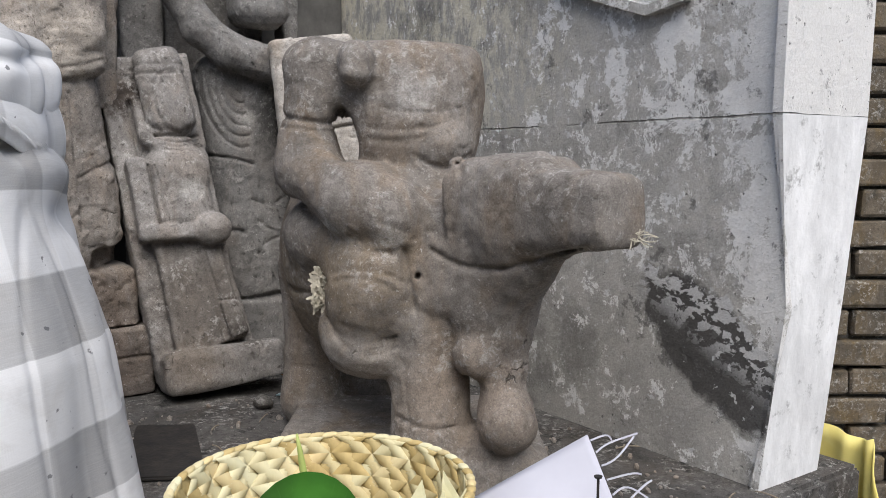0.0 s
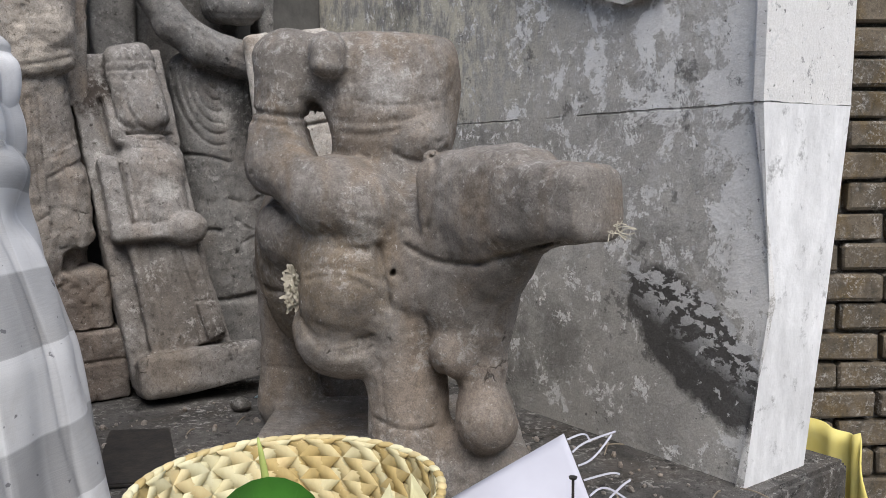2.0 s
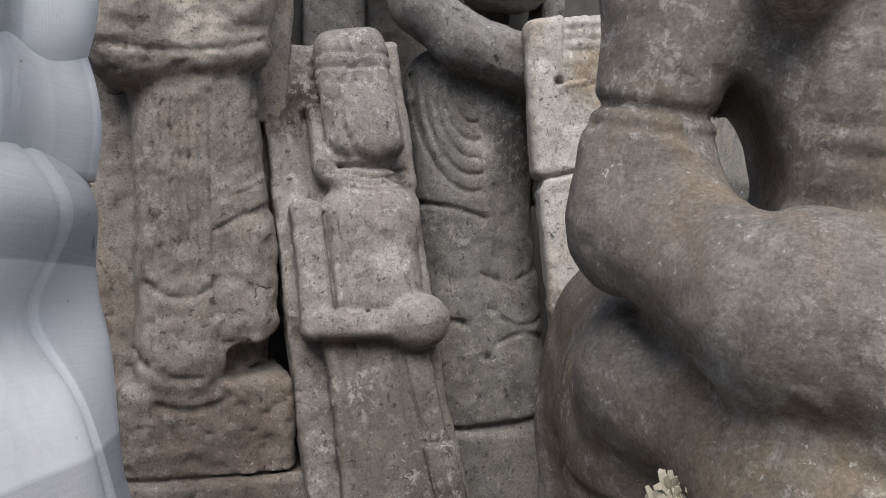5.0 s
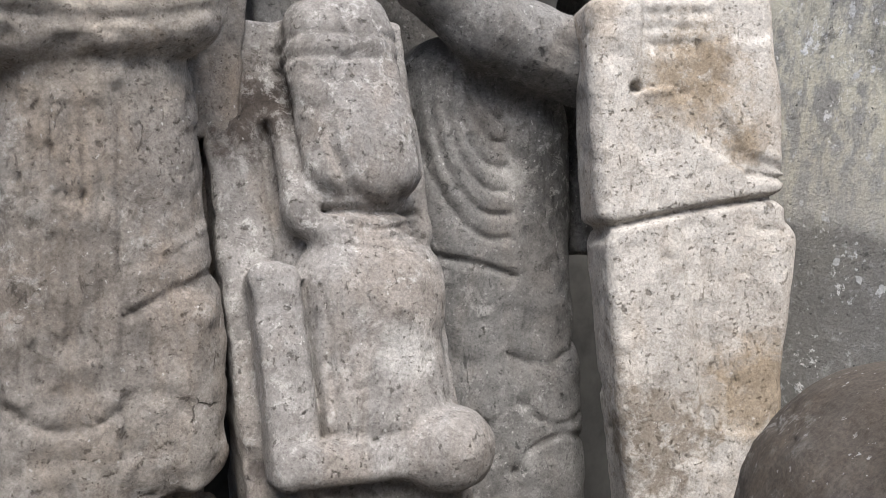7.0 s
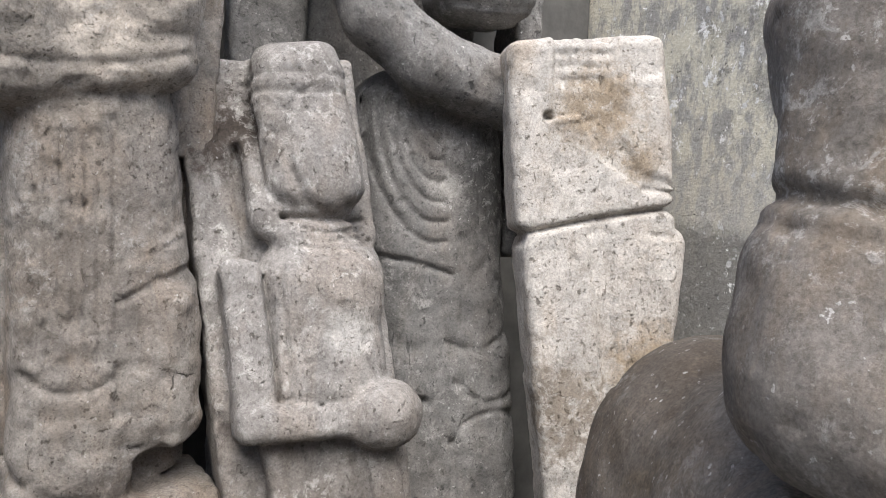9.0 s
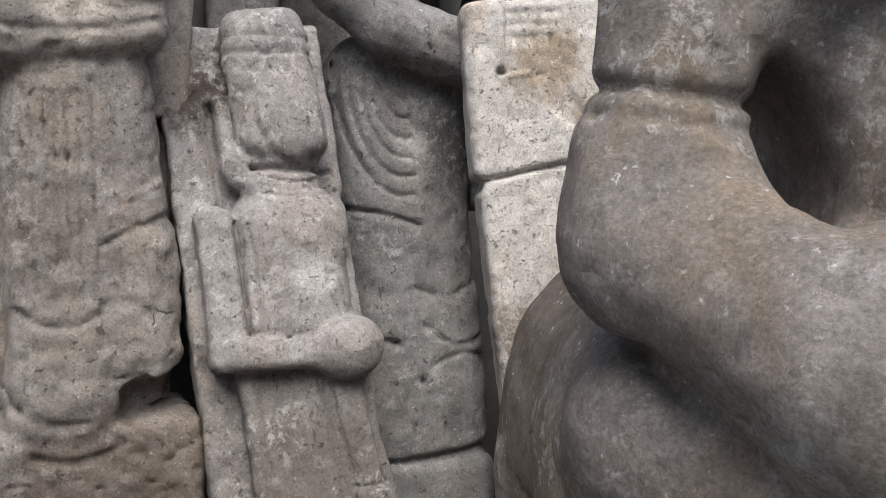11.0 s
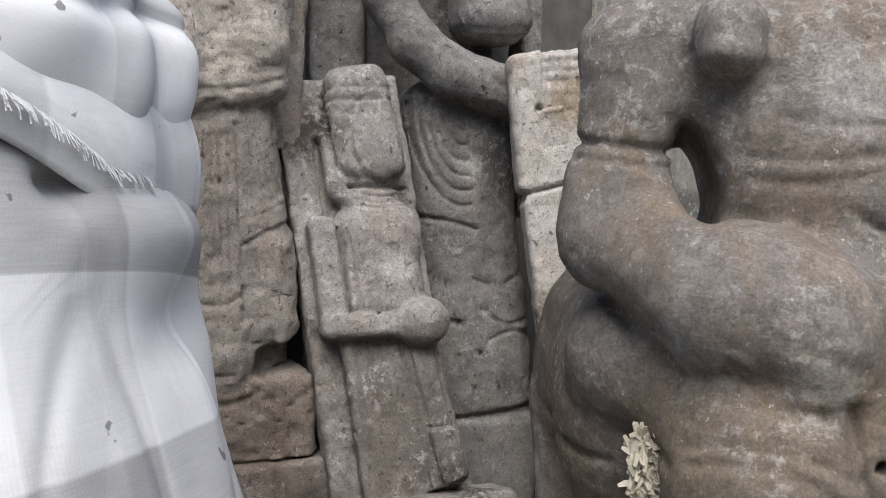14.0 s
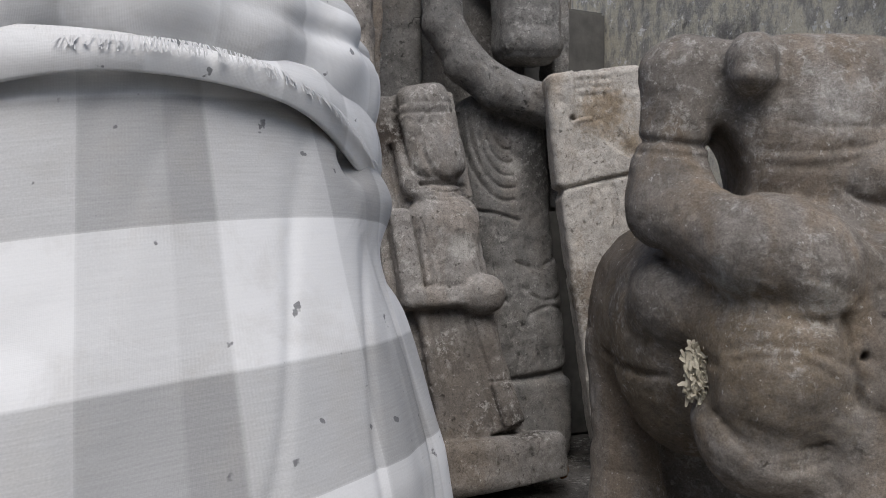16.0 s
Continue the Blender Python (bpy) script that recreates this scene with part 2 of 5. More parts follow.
    col = mix(t, calc(t, "MULTIPLY", line, 0.55), col, (0.06, 0.055, 0.05))
    wire(t, col, b.inputs["Base Color"])
    relief(t, b, [(wash_m, 0.5, 0.0022), (noise_tex(t, p, 34, 7, 0.7), 0.5, 0.009), (fine, 0.5, 0.002), (pits, 0.8, -0.0025), (line, 0.9, -0.003)])
    return m


def limewash(name):
    m, t, b = graph(name, 0.9)
    p = place(t)
    col = mix(t, ramp(t, noise_tex(t, place(t, (1, 1, 0.4)), 20, 6, 0.7), 0.35, 0.65), (0.62, 0.62, 0.62), (0.86, 0.86, 0.86))
    col = mix(t, ramp(t, noise_tex(t, p, 33, 6, 0.75), 0.58, 0.70, 0, 0.7), col, (0.20, 0.20, 0.195))
    wire(t, col, b.inputs["Base Color"])
    relief(t, b, [(noise_tex(t, p, 50, 5), 0.4, 0.004), (noise_tex(t, p, 300, 4, 0.7), 0.3, 0.0015)])
    return m


def plain(name, a, c, scale=30.0, rough=0.85, bump=0.3, stretch=(1, 1, 1)):
    m, t, b = graph(name, rough)
    p = place(t, stretch)
    wire(t, mix(t, ramp(t, noise_tex(t, p, scale, 5, 0.65), 0.3, 0.7), a, c), b.inputs["Base Color"])
    relief(t, b, [(noise_tex(t, p, scale * 4, 4), bump, 0.002)])
    return m


CEMENT = cement("stained_cement")
WALL_BACK = plain("dark_cement", (0.075, 0.073, 0.07), (0.16, 0.155, 0.145), 14, 0.92, 0.5)
LIMEWASH = limewash("worn_limewash")
LEDGE = stone("dark_damp_ledge", (0.15, 0.142, 0.135), (0.07, 0.067, 0.063), (0.018, 0.018, 0.018), 0.6, (0.11, 0.092, 0.075), 0.4, 0.9)
BRICK = stone("mossy_brick", (0.17, 0.14, 0.105), (0.09, 0.077, 0.06), (0.035, 0.035, 0.03), 0.5, (0.15, 0.10, 0.035), 0.5, 0.6)
SOIL = plain("dusty_ground", (0.30, 0.288, 0.27), (0.40, 0.385, 0.36), 8)
YELLOW = plain("yellow_cloth", (0.75, 0.62, 0.16), (0.82, 0.74, 0.30), 12, 0.8, 0.1)
WHITE = plain("white_cotton", (0.46, 0.46, 0.52), (0.54, 0.54, 0.60), 10, 0.85, 0.1)
PALM = plain("dried_palm_leaf", (0.52, 0.41, 0.19), (0.72, 0.63, 0.38), 45, 0.6, 0.15, (1, 1, 0.4))
def plait(name):
    """Palm strips, each one a shade of its own."""
    m, t, b = graph(name, 0.55)
    rnd = t.nodes.new("ShaderNodeNewGeometry").outputs["Random Per Island"]
    col = mix(t, ramp(t, rnd, 0.1, 0.7), (0.50, 0.38, 0.17), (0.72, 0.68, 0.45))
    col = mix(t, ramp(t, rnd, 0.75, 1.0), col, (0.66, 0.50, 0.24))
    streak = noise_tex(t, place(t, (1, 1, 0.3)), 160, 4, 0.6)
    col = mix(t, 0.5, col, mix(t, streak, (0.25, 0.25, 0.25), (0.75, 0.75, 0.75)), "OVERLAY")
    wire(t, col, b.inputs["Base Color"])
    relief(t, b, [(streak, 0.2, 0.001)])
    return m


PLAIT = plait("plaited_palm_strips")
PALM_PALE = plain("pale_palm_leaf", (0.66, 0.62, 0.38), (0.78, 0.75, 0.52), 60, 0.6, 0.15)
GREEN = plain("green_leaf", (0.025, 0.09, 0.012), (0.05, 0.16, 0.02), 20, 0.4, 0.1)
GREEN_PALE = plain("pale_green_blade", (0.30, 0.40, 0.10), (0.50, 0.52, 0.20), 30, 0.5, 0.1)
DRY = plain("dry_petal", (0.42, 0.38, 0.30), (0.62, 0.58, 0.48), 90, 0.8, 0.3)
RUST = plain("dry_orange_leaf", (0.16, 0.07, 0.03), (0.30, 0.13, 0.05), 40, 0.7, 0.2)
TWIG = plain("dry_twig", (0.22, 0.18, 0.13), (0.36, 0.31, 0.24), 60, 0.9, 0.2)
IRON = plain("dark_iron", (0.02, 0.02, 0.022), (0.05, 0.045, 0.04), 60, 0.5, 0.2)
PLASTIC = plain("blue_grey_plastic", (0.20, 0.30, 0.33), (0.32, 0.42, 0.45), 30, 0.35, 0.05)


def checks(name):
    """Hand-woven chequered cotton, worn thin; stripes cross in two greys."""
    m, t, b = graph(name, 0.85)
    uv = t.nodes.new("ShaderNodeTexCoord").outputs["UV"]
    sep = t.nodes.new("ShaderNodeSeparateXYZ")
    wire(t, uv, sep.inputs[0])

    def band(sock, size, lo, hi, soft):
        f = calc(t, "FRACT", calc(t, "DIVIDE", sock, size), 0)
        a = ramp(t, f, lo - soft, lo + soft)
        return calc(t, "SUBTRACT", a, ramp(t, f, hi - soft, hi + soft))
    warp = band(sep.outputs[0], 0.15, 0.0, 0.463, 0.01)
    weft = band(sep.outputs[1], 0.14, 0.0, 0.47, 0.008)
    thin = band(sep.outputs[0], 0.15, 0.30, 0.463, 0.01)
    tone = calc(t, "ADD", calc(t, "MULTIPLY", warp, 0.22), calc(t, "MULTIPLY", weft, 0.52))
    tone = calc(t, "ADD", tone, calc(t, "MULTIPLY", thin, 0.10))
    col = mix(t, tone, (0.76, 0.76, 0.765), (0.25, 0.25, 0.252))
    mp = t.nodes.new("ShaderNodeMapping")
    wire(t, uv, mp.inputs["Vector"])
    dirt = noise_tex(t, mp.outputs[0], 18, 5, 0.7, 0.3)
    col = mix(t, ramp(t, dirt, 0.5, 0.75, 0, 0.35), col, (0.42, 0.39, 0.35))
    spot = noise_tex(t, mp.outputs[0], 70, 3, 0.5)
    col = mix(t, ramp(t, spot, 0.69, 0.715, 0, 0.75), col, (0.10, 0.10, 0.11))
    thread = noise_tex(t, mp.outputs[0], 900, 2, 0.5)
    fibre = t.nodes.new("ShaderNodeMapping")
    fibre.inputs["Scale"].default_value = (40, 900, 1)
    wire(t, uv, fibre.inputs["Vector"])
    weave = noise_tex(t, fibre.outputs[0], 1.0, 2, 0.5)
    col = mix(t, 0.16, col, mix(t, ramp(t, weave, 0.3, 0.7), (0.32, 0.32, 0.32), (0.68, 0.68, 0.68)), "OVERLAY")
    rib = t.nodes.new("ShaderNodeTexWave")
    rib.inputs["Scale"].default_value, rib.bands_direction = 170, "X"
    rib.inputs["Distortion"].default_value, rib.inputs["Detail"].default_value = 1.2, 2
    wire(t, uv, rib.inputs["Vector"])
    worn = ramp(t, noise_tex(t, mp.outputs[0], 9, 4, 0.6), 0.50, 0.65, 0, 0.08)
    col = mix(t, calc(t, "MULTIPLY", worn, rib.outputs["Fac"]), col, (0.16, 0.16, 0.165))
    col = mix(t, 0.25, col, mix(t, thread, (0.2, 0.2, 0.2), (0.8, 0.8, 0.8)), "OVERLAY")
    wire(t, col, b.inputs["Base Color"])
    w1 = t.nodes.new("ShaderNodeTexWave")
    w1.inputs["Scale"].default_value, w1.bands_direction = 420, "X"
    w2 = t.nodes.new("ShaderNodeTexWave")
    w2.inputs["Scale"].default_value, w2.bands_direction = 420, "Y"
    wire(t, uv, w1.inputs["Vector"]), wire(t, uv, w2.inputs["Vector"])
    crumple = noise_tex(t, mp.outputs[0], 24, 3, 0.5, 0.8)
    relief(t, b, [(crumple, 0.25, 0.006), (calc(t, "ADD", w1.outputs["Fac"], w2.outputs["Fac"]), 0.06, 0.0003)])
    return m


CHECKS = checks("chequered_cotton")

# ---- building helpers ----
def link_mesh(name, verts, faces, material, parent=None, label="", smooth=False):
    me = bpy.data.meshes.new(name)
    me.from_pydata([tuple(v) for v in verts], [], faces)
    me.update()
    me.materials.append(material)
    if smooth:
        me.polygons.foreach_set("use_smooth", [True] * len(me.polygons))
    ob = new(name, me)
    ob.parent = parent
    if label:
        tagged(ob, label)
    return ob


def part(name, bm, material, parent=None, label="", smooth=False):
    me = bpy.data.meshes.new(name)
    bmesh.ops.recalc_face_normals(bm, faces=bm.faces)
    bm.to_mesh(me)
    bm.free()
    me.materials.append(material)
    if smooth:
        me.polygons.foreach_set("use_smooth", [True] * len(me.polygons))
    ob = new(name, me)
    ob.parent = parent
    if label:
        tagged(ob, label)
    return ob


LATTICE = np.random.RandomState(5).rand(48, 48, 48).astype(np.float32)


def grain(p, size, shift=0.0):
    """Smooth value noise, -1 to 1, at points p (n, 3), with lumps of that size in metres."""
    q = p / size + 100.0 + shift
    i = np.floor(q).astype(int)
    f = (q - i).astype(np.float32)
    f = f * f * (3 - 2 * f)
    out = np.zeros(len(p), np.float32)
    for dx in (0, 1):
        for dy in (0, 1):
            for dz in (0, 1):
                w = (f[:, 0] if dx else 1 - f[:, 0]) * (f[:, 1] if dy else 1 - f[:, 1]) * (f[:, 2] if dz else 1 - f[:, 2])
                out += w * LATTICE[(i[:, 0] + dx) % 48, (i[:, 1] + dy) % 48, (i[:, 2] + dz) % 48]
    return out * 2 - 1


class Clay:
    """A block of clay: forms are added and carved as soft solids, then the skin is taken as one mesh."""

    def __init__(self, lo, hi, step=0.0034):
        self.lo, self.step = np.array(lo, float), step
        self.n = np.ceil((np.array(hi) - self.lo) / step).astype(int) + 1
        self.d = np.full(self.n, 0.05, np.float32)

    def block(self, lo, hi):
        a = np.clip(np.floor((np.array(lo) - self.lo) / self.step).astype(int), 0, self.n)
        b = np.clip(np.ceil((np.array(hi) - self.lo) / self.step).astype(int) + 1, 0, self.n)
        axes = [self.lo[k] + self.step * np.arange(a[k], b[k]) for k in range(3)]
        g = np.stack(np.meshgrid(*axes, indexing="ij"), -1).astype(np.float32)
        return tuple(slice(a[k], b[k]) for k in range(3)), g

    def blend(self, where, d, k):
        old = self.d[where]
        h = np.maximum(k - np.abs(old - d), 0) / k
        self.d[where] = np.minimum(old, d) - h * h * k * 0.25

    def carve(self, where, d, k):
        old, d = self.d[where], -d
        h = np.maximum(k - np.abs(old - d), 0) / k
        self.d[where] = np.maximum(old, d) + h * h * k * 0.25

    @staticmethod
    def turned(g, c, roll):
        p = g - np.array(c, np.float32)
        if roll:
            a = radians(roll)
            x, z = p[..., 0].copy(), p[..., 2].copy()
            p[..., 0], p[..., 2] = x * math.cos(a) - z * math.sin(a), x * math.sin(a) + z * math.cos(a)
        return p

    def ell(self, c, r, roll=0, k=0.01, cut=False):
        c, m = np.array(c), max(r) + 0.03
        w, g = self.block(c - m, c + m)
        p = self.turned(g, c, roll)
        r = np.array(r, np.float32)
        k0, k1 = np.linalg.norm(p / r, axis=-1), np.linalg.norm(p / (r * r), axis=-1) + 1e-6
        (self.carve if cut else self.blend)(w, k0 * (k0 - 1) / k1, k)

    def cap(self, a, ra, b, rb, k=0.01, cut=False):
        a, b = np.array(a), np.array(b)
        m = max(ra, rb) + 0.03
        w, g = self.block(np.minimum(a, b) - m, np.maximum(a, b) + m)
        ab = (b - a).astype(np.float32)
        t = np.clip(((g - a.astype(np.float32)) @ ab) / float(ab @ ab), 0, 1)
        d = np.linalg.norm(g - a.astype(np.float32) - t[..., None] * ab, axis=-1) - (ra + (rb - ra) * t)
        (self.carve if cut else self.blend)(w, d, k)

    def beam(self, a, ra, b, rb, k=0.01, flat=0.04):
        """A squarish bar from a to b: half-height ra to rb, half-width flat."""
        a, b = np.array(a), np.array(b)
        ab = b - a
        long = np.linalg.norm(ab)
        x = ab / long
        y = np.cross((0, 0, 1), x)
        y /= np.linalg.norm(y)
        z = np.cross(x, y)
        m = max(ra, rb, flat) + 0.04
        w, g = self.block(np.minimum(a, b) - m, np.maximum(a, b) + m)
        p = g - a.astype(np.float32)
        s, u, v = p @ x, p @ y, p @ z
        t = np.clip(s / long, 0, 1)
        hh = ra + (rb - ra) * t
        ww = flat * (1 - 0.25 * t)
        over = np.maximum(np.abs(s - long / 2) - long / 2 + 0.008, 0) / 0.018
        f = (np.abs(u / ww) ** 4.2 + np.abs(v / hh) ** 4.2 + over ** 4.2) ** (1 / 4.2)
        self.blend(w, (f - 1) * np.minimum(hh, ww) * 0.9, k)

    def box(self, c, h, rnd=0.01, roll=0, k=0.006, cut=False):
        c, m = np.array(c), np.linalg.norm(h) + 0.03
        w, g = self.block(c - m, c + m)
        p = self.turned(g, c, roll)
        rnd = min(rnd, min(h) * 0.95)
        q = np.abs(p) - (np.array(h, np.float32) - rnd)
        d = np.linalg.norm(np.maximum(q, 0), axis=-1) + np.minimum(q.max(-1), 0) - rnd
        (self.carve if cut else self.blend)(w, d, k)

    def cutbox(self, c, h, rnd=0.01, roll=0, k=0.006):
        self.box(c, h, rnd, roll, k, True)

    def groove(self, a, b, r, k=0.004, deep=0.006, sag=0.0):
        """A line carved into the skin, r wide on each side, along the path from a to b seen from the front."""
        a, b = np.array(a), np.array(b)
        m = r + 0.02 + abs(sag)
        w, g = self.block(np.minimum(a, b) - (m, 0.09, m), np.maximum(a, b) + (m, 0.09, m))
        ab = b - a
        flat = np.array((ab[0], ab[2]))
        q = np.stack((g[..., 0] - a[0], g[..., 2] - a[2]), -1)
        t = np.clip((q @ flat) / float(flat @ flat), 0, 1)
        off = q - t[..., None] * flat
        off[..., 1] += sag * 4 * t * (1 - t)
        side = np.linalg.norm(off, axis=-1)
        near = g[..., 1] < (a[1] + (b[1] - a[1]) * t + 0.075)
        dip = deep * np.exp(-(side / r) ** 2) * near
        self.d[w] += dip

    def loop(self, c, half, r, deep, lo=180, hi=360):
        """Part of an oval line carved into the front, centre c, half-sizes half, from angle lo to hi (degrees)."""
        a, b = half
        w, g = self.block((c[0] - a - 0.02, c[1] - 0.09, c[2] - b - 0.02), (c[0] + a + 0.02, c[1] + 0.09, c[2] + b + 0.02))
        x, z = (g[..., 0] - c[0]) / a, (g[..., 2] - c[2]) / b
        rad = np.sqrt(x * x + z * z) + 1e-6
        slope = np.sqrt((x / a) ** 2 + (z / b) ** 2) / rad
        side = (rad - 1) / slope
        ang = np.degrees(np.arctan2(z, x)) % 360
        self.d[w] += deep * np.exp(-(side / r) ** 2) * ((ang >= lo) & (ang <= hi) & (g[..., 1] < c[1] + 0.075))

    def sink(self, outline, deep, soft=0.002, back=0.02):
        """Lowers (deep > 0) or raises (deep < 0) the front inside an outline of (x, z) corners."""
        o = np.array(outline, np.float32)
        m = soft * 2 + 0.004
        w, g = self.block((o[:, 0].min() - m, -9, o[:, 1].min() - m), (o[:, 0].max() + m, back, o[:, 1].max() + m))
        x, z = g[:, 0, :, 0], g[:, 0, :, 2]
        dist, inside = np.full(x.shape, 9.0, np.float32), np.zeros(x.shape, bool)
        for a, b in zip(o, np.roll(o, -1, 0)):
            e = b - a
            t = np.clip(((x - a[0]) * e[0] + (z - a[1]) * e[1]) / float(e @ e), 0, 1)
            dist = np.minimum(dist, np.hypot(x - a[0] - t * e[0], z - a[1] - t * e[1]))
            if e[1]:
                inside ^= ((a[1] > z) != (b[1] > z)) & (x < a[0] + (z - a[1]) * e[0] / e[1])
        f = np.clip(np.where(inside, dist, -dist) / (2 * soft) + 0.5, 0, 1)
        self.d[w] += (deep * f * f * (3 - 2 * f))[:, None, :]

    def wear(self, broad=0.003, fine=0.0012, chips=0.003, shift=0.0):
        idx = np.argwhere(np.abs(self.d) < 0.016)
        p = self.lo + idx * self.step
        e = broad * grain(p, 0.055, shift) + fine * grain(p, 0.017, shift) + fine * 0.8 * grain(p, 0.0085, shift) 
        e += chips * 0.8 * np.clip(grain(p, 0.008, shift + 7) - 0.55, 0, 1) * 2.0 + chips * 0.5 * np.clip(grain(p, 0.024, shift + 3) - 0.55, 0, 1) * 2.0
        self.d[idx[:, 0], idx[:, 1], idx[:, 2]] += e.astype(np.float32)

    def skin(self, name, material):
        d = self.d
        d[0], d[-1], d[:, 0], d[:, -1], d[:, :, 0], d[:, :, -1] = (0.02,) * 6
        s = d < 0
        corners = [(x, y, z) for x in (0, 1) for y in (0, 1) for z in (0, 1)]
        nx, ny, nz = d.shape
        count = sum(s[x:nx - 1 + x, y:ny - 1 + y, z:nz - 1 + z].astype(np.int8) for x, y, z in corners)
        act = (count > 0) & (count < 8)
        ijk = np.argwhere(act)
        index = np.full(act.shape, -1, np.int64)
        index[act] = np.arange(len(ijk))
        pos, num = np.zeros((len(ijk), 3)), np.zeros(len(ijk))
        for a in corners:
            for ax in range(3):
                if a[ax]:
                    continue
                b = tuple(v + (k == ax) for k, v in enumerate(a))
                da, db = d[tuple((ijk + a).T)], d[tuple((ijk + b).T)]
                hit = (da < 0) != (db < 0)
                t = np.where(hit, da / np.where(hit, da - db, 1), 0)
                pos += hit[:, None] * (np.array(a) + t[:, None] * (np.array(b) - a))
                num += hit
        pos = self.lo + (ijk + pos / num[:, None]) * self.step
        quads = []
        for ax in range(3):
            u, v = (ax + 1) % 3, (ax + 2) % 3
            lead, trail = [slice(None)] * 3, [slice(None)] * 3
            lead[ax], trail[ax] = slice(0, -1), slice(1, None)
            e = np.argwhere(s[tuple(lead)] != s[tuple(trail)])
            e = e[(e[:, u] > 0) & (e[:, v] > 0) & (e[:, u] < act.shape[u]) & (e[:, v] < act.shape[v])]
            ring = []
            for du, dv in ((1, 1), (0, 1), (0, 0), (1, 0)):
                c = e.copy()
                c[:, u] -= du
                c[:, v] -= dv
                ring.append(index[tuple(c.T)])
            q = np.stack(ring, -1)
            inside = s[tuple(e.T)]
            q[~inside] = q[~inside][:, ::-1]
            quads.append(q)
        quads = np.concatenate(quads)
        me = bpy.data.meshes.new(name)
        me.vertices.add(len(pos))
        me.vertices.foreach_set("co", pos.astype(np.float32).ravel())
        me.loops.add(quads.size)
        me.loops.foreach_set("vertex_index", quads.ravel().astype(np.int32))
        me.polygons.add(len(quads))
        me.polygons.foreach_set("loop_start", np.arange(0, quads.size, 4, dtype=np.int32))
        me.polygons.foreach_set("use_smooth", np.ones(len(quads), bool))
        me.update(calc_edges=True)
        me.validate()
        me.materials.append(material)
        return new(name, me)


# the shrine's own axes: ACROSS runs along the back wall, OUT comes out along the side wall
CORNER, ACROSS, OUT = Vector((-0.2, 1.702, 0)), Vector((0.82, 0.572, 0)), Vector((0.572, -0.82, 0))


def shrine(a, o, z):
    return CORNER + ACROSS * a + OUT * o + Vector((0, 0, z))


def prism(name, outline, lift, material, parent=None, bevel=0.0):
    """A solid from an outline of points (closed), swept along the vector lift."""
    bm = bmesh.new()
    low = [bm.verts.new(p) for p in outline]
    high = [bm.verts.new(Vector(p) + Vector(lift)) for p in outline]
    bm.faces.new(low), bm.faces.new(high)
    n = len(low)
    for i in range(n):
        bm.faces.new((low[i], low[(i + 1) % n], high[(i + 1) % n], high[i]))
    if bevel:
        bmesh.ops.bevel(bm, geom=list(bm.edges), offset=bevel, segments=2, affect="EDGES")
    return part(name, bm, material, parent)

# ---- setting ----
def ground():
    bm = bmesh.new()
    bmesh.ops.create_grid(bm, x_segments=40, y_segments=40, size=400)
    for v in bm.verts:
        v.co.z = -0.95
    return tagged(part("ground", bm, SOIL), "pale dusty trodden earth round the shrine", "ground", kind="structure")


def ledge():
    ob = prism("floor", [shrine(-1.6, 1.0, -0.12), shrine(0.172, 1.0, -0.12), shrine(0.172, -0.2, -0.12), shrine(-1.6, -0.2, -0.12)], (0, 0, 0.12), LEDGE, None, 0.006)
    tagged(ob, "dark damp stone ledge littered with dust and twigs", "ledge", kind="structure")
    ob = prism("plinth", [shrine(-1.57, 0.97, -0.95), shrine(0.14, 0.97, -0.95), shrine(0.14, -0.18, -0.95), shrine(-1.57, -0.18, -0.95)], (0, 0, 0.826), CEMENT, None, 0.004)
    tagged(ob, "grey cement plinth that carries the shrine ledge", "plinth", kind="structure")


def side_wall():
    """Cement wall with a scalloped top; its limewashed outer end widens upwards."""
    top = [(-0.1, -0.035), (0.976, -0.035), (0.986, 0.21), (0.992, 0.42), (1.0, 0.95), (0.875, 0.95), (0.866, 0.62), (0.85, 0.568), (0.80, 0.560), (0.72, 0.588), (0.66, 0.612), (0.56, 0.68), (0.42, 0.74), (0.25, 0.80), (-0.1, 0.82)]
    bm = bmesh.new()
    near = [bm.verts.new((o, 0.0, z)) for o, z in top]
    far = [bm.verts.new((o, -0.124 - 0.11 * min(z, 0.45), z)) for o, z in top]
    bm.faces.new(near), bm.faces.new(far)
    n = len(near)
    for i in range(n):
        bm.faces.new((near[i], near[(i + 1) % n], far[(i + 1) % n], far[i]))
    bmesh.ops.triangulate(bm, faces=[f for f in bm.faces if len(f.verts) > 4])
    sharp = [e for e in bm.edges if len(e.link_faces) == 2 and e.calc_face_angle(0) > 0.6]
    bmesh.ops.bevel(bm, geom=sharp, offset=0.012, segments=4, affect="EDGES")
    ob = part("wall_side", bm, CEMENT)
    ob.matrix_world = Matrix(((OUT.x, -ACROSS.x, 0, CORNER.x), (OUT.y, -ACROSS.y, 0, CORNER.y), (0, 0, 1, 0), (0, 0, 0, 1)))
    ob.data.materials.append(LIMEWASH)
    for f in ob.data.polygons:
        if f.normal.x > 0.75 and f.center.x > 0.95:
            f.material_index = 1
    tagged(ob, "stained grey cement wall with flaking limewash and black mould", "wall", kind="structure")


def back_wall():
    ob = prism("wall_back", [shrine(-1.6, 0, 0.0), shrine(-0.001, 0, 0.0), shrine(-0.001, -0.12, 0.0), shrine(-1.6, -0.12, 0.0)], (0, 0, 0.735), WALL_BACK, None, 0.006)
    tagged(ob, "dark mottled cement wall behind the statues", "wall", kind="structure")


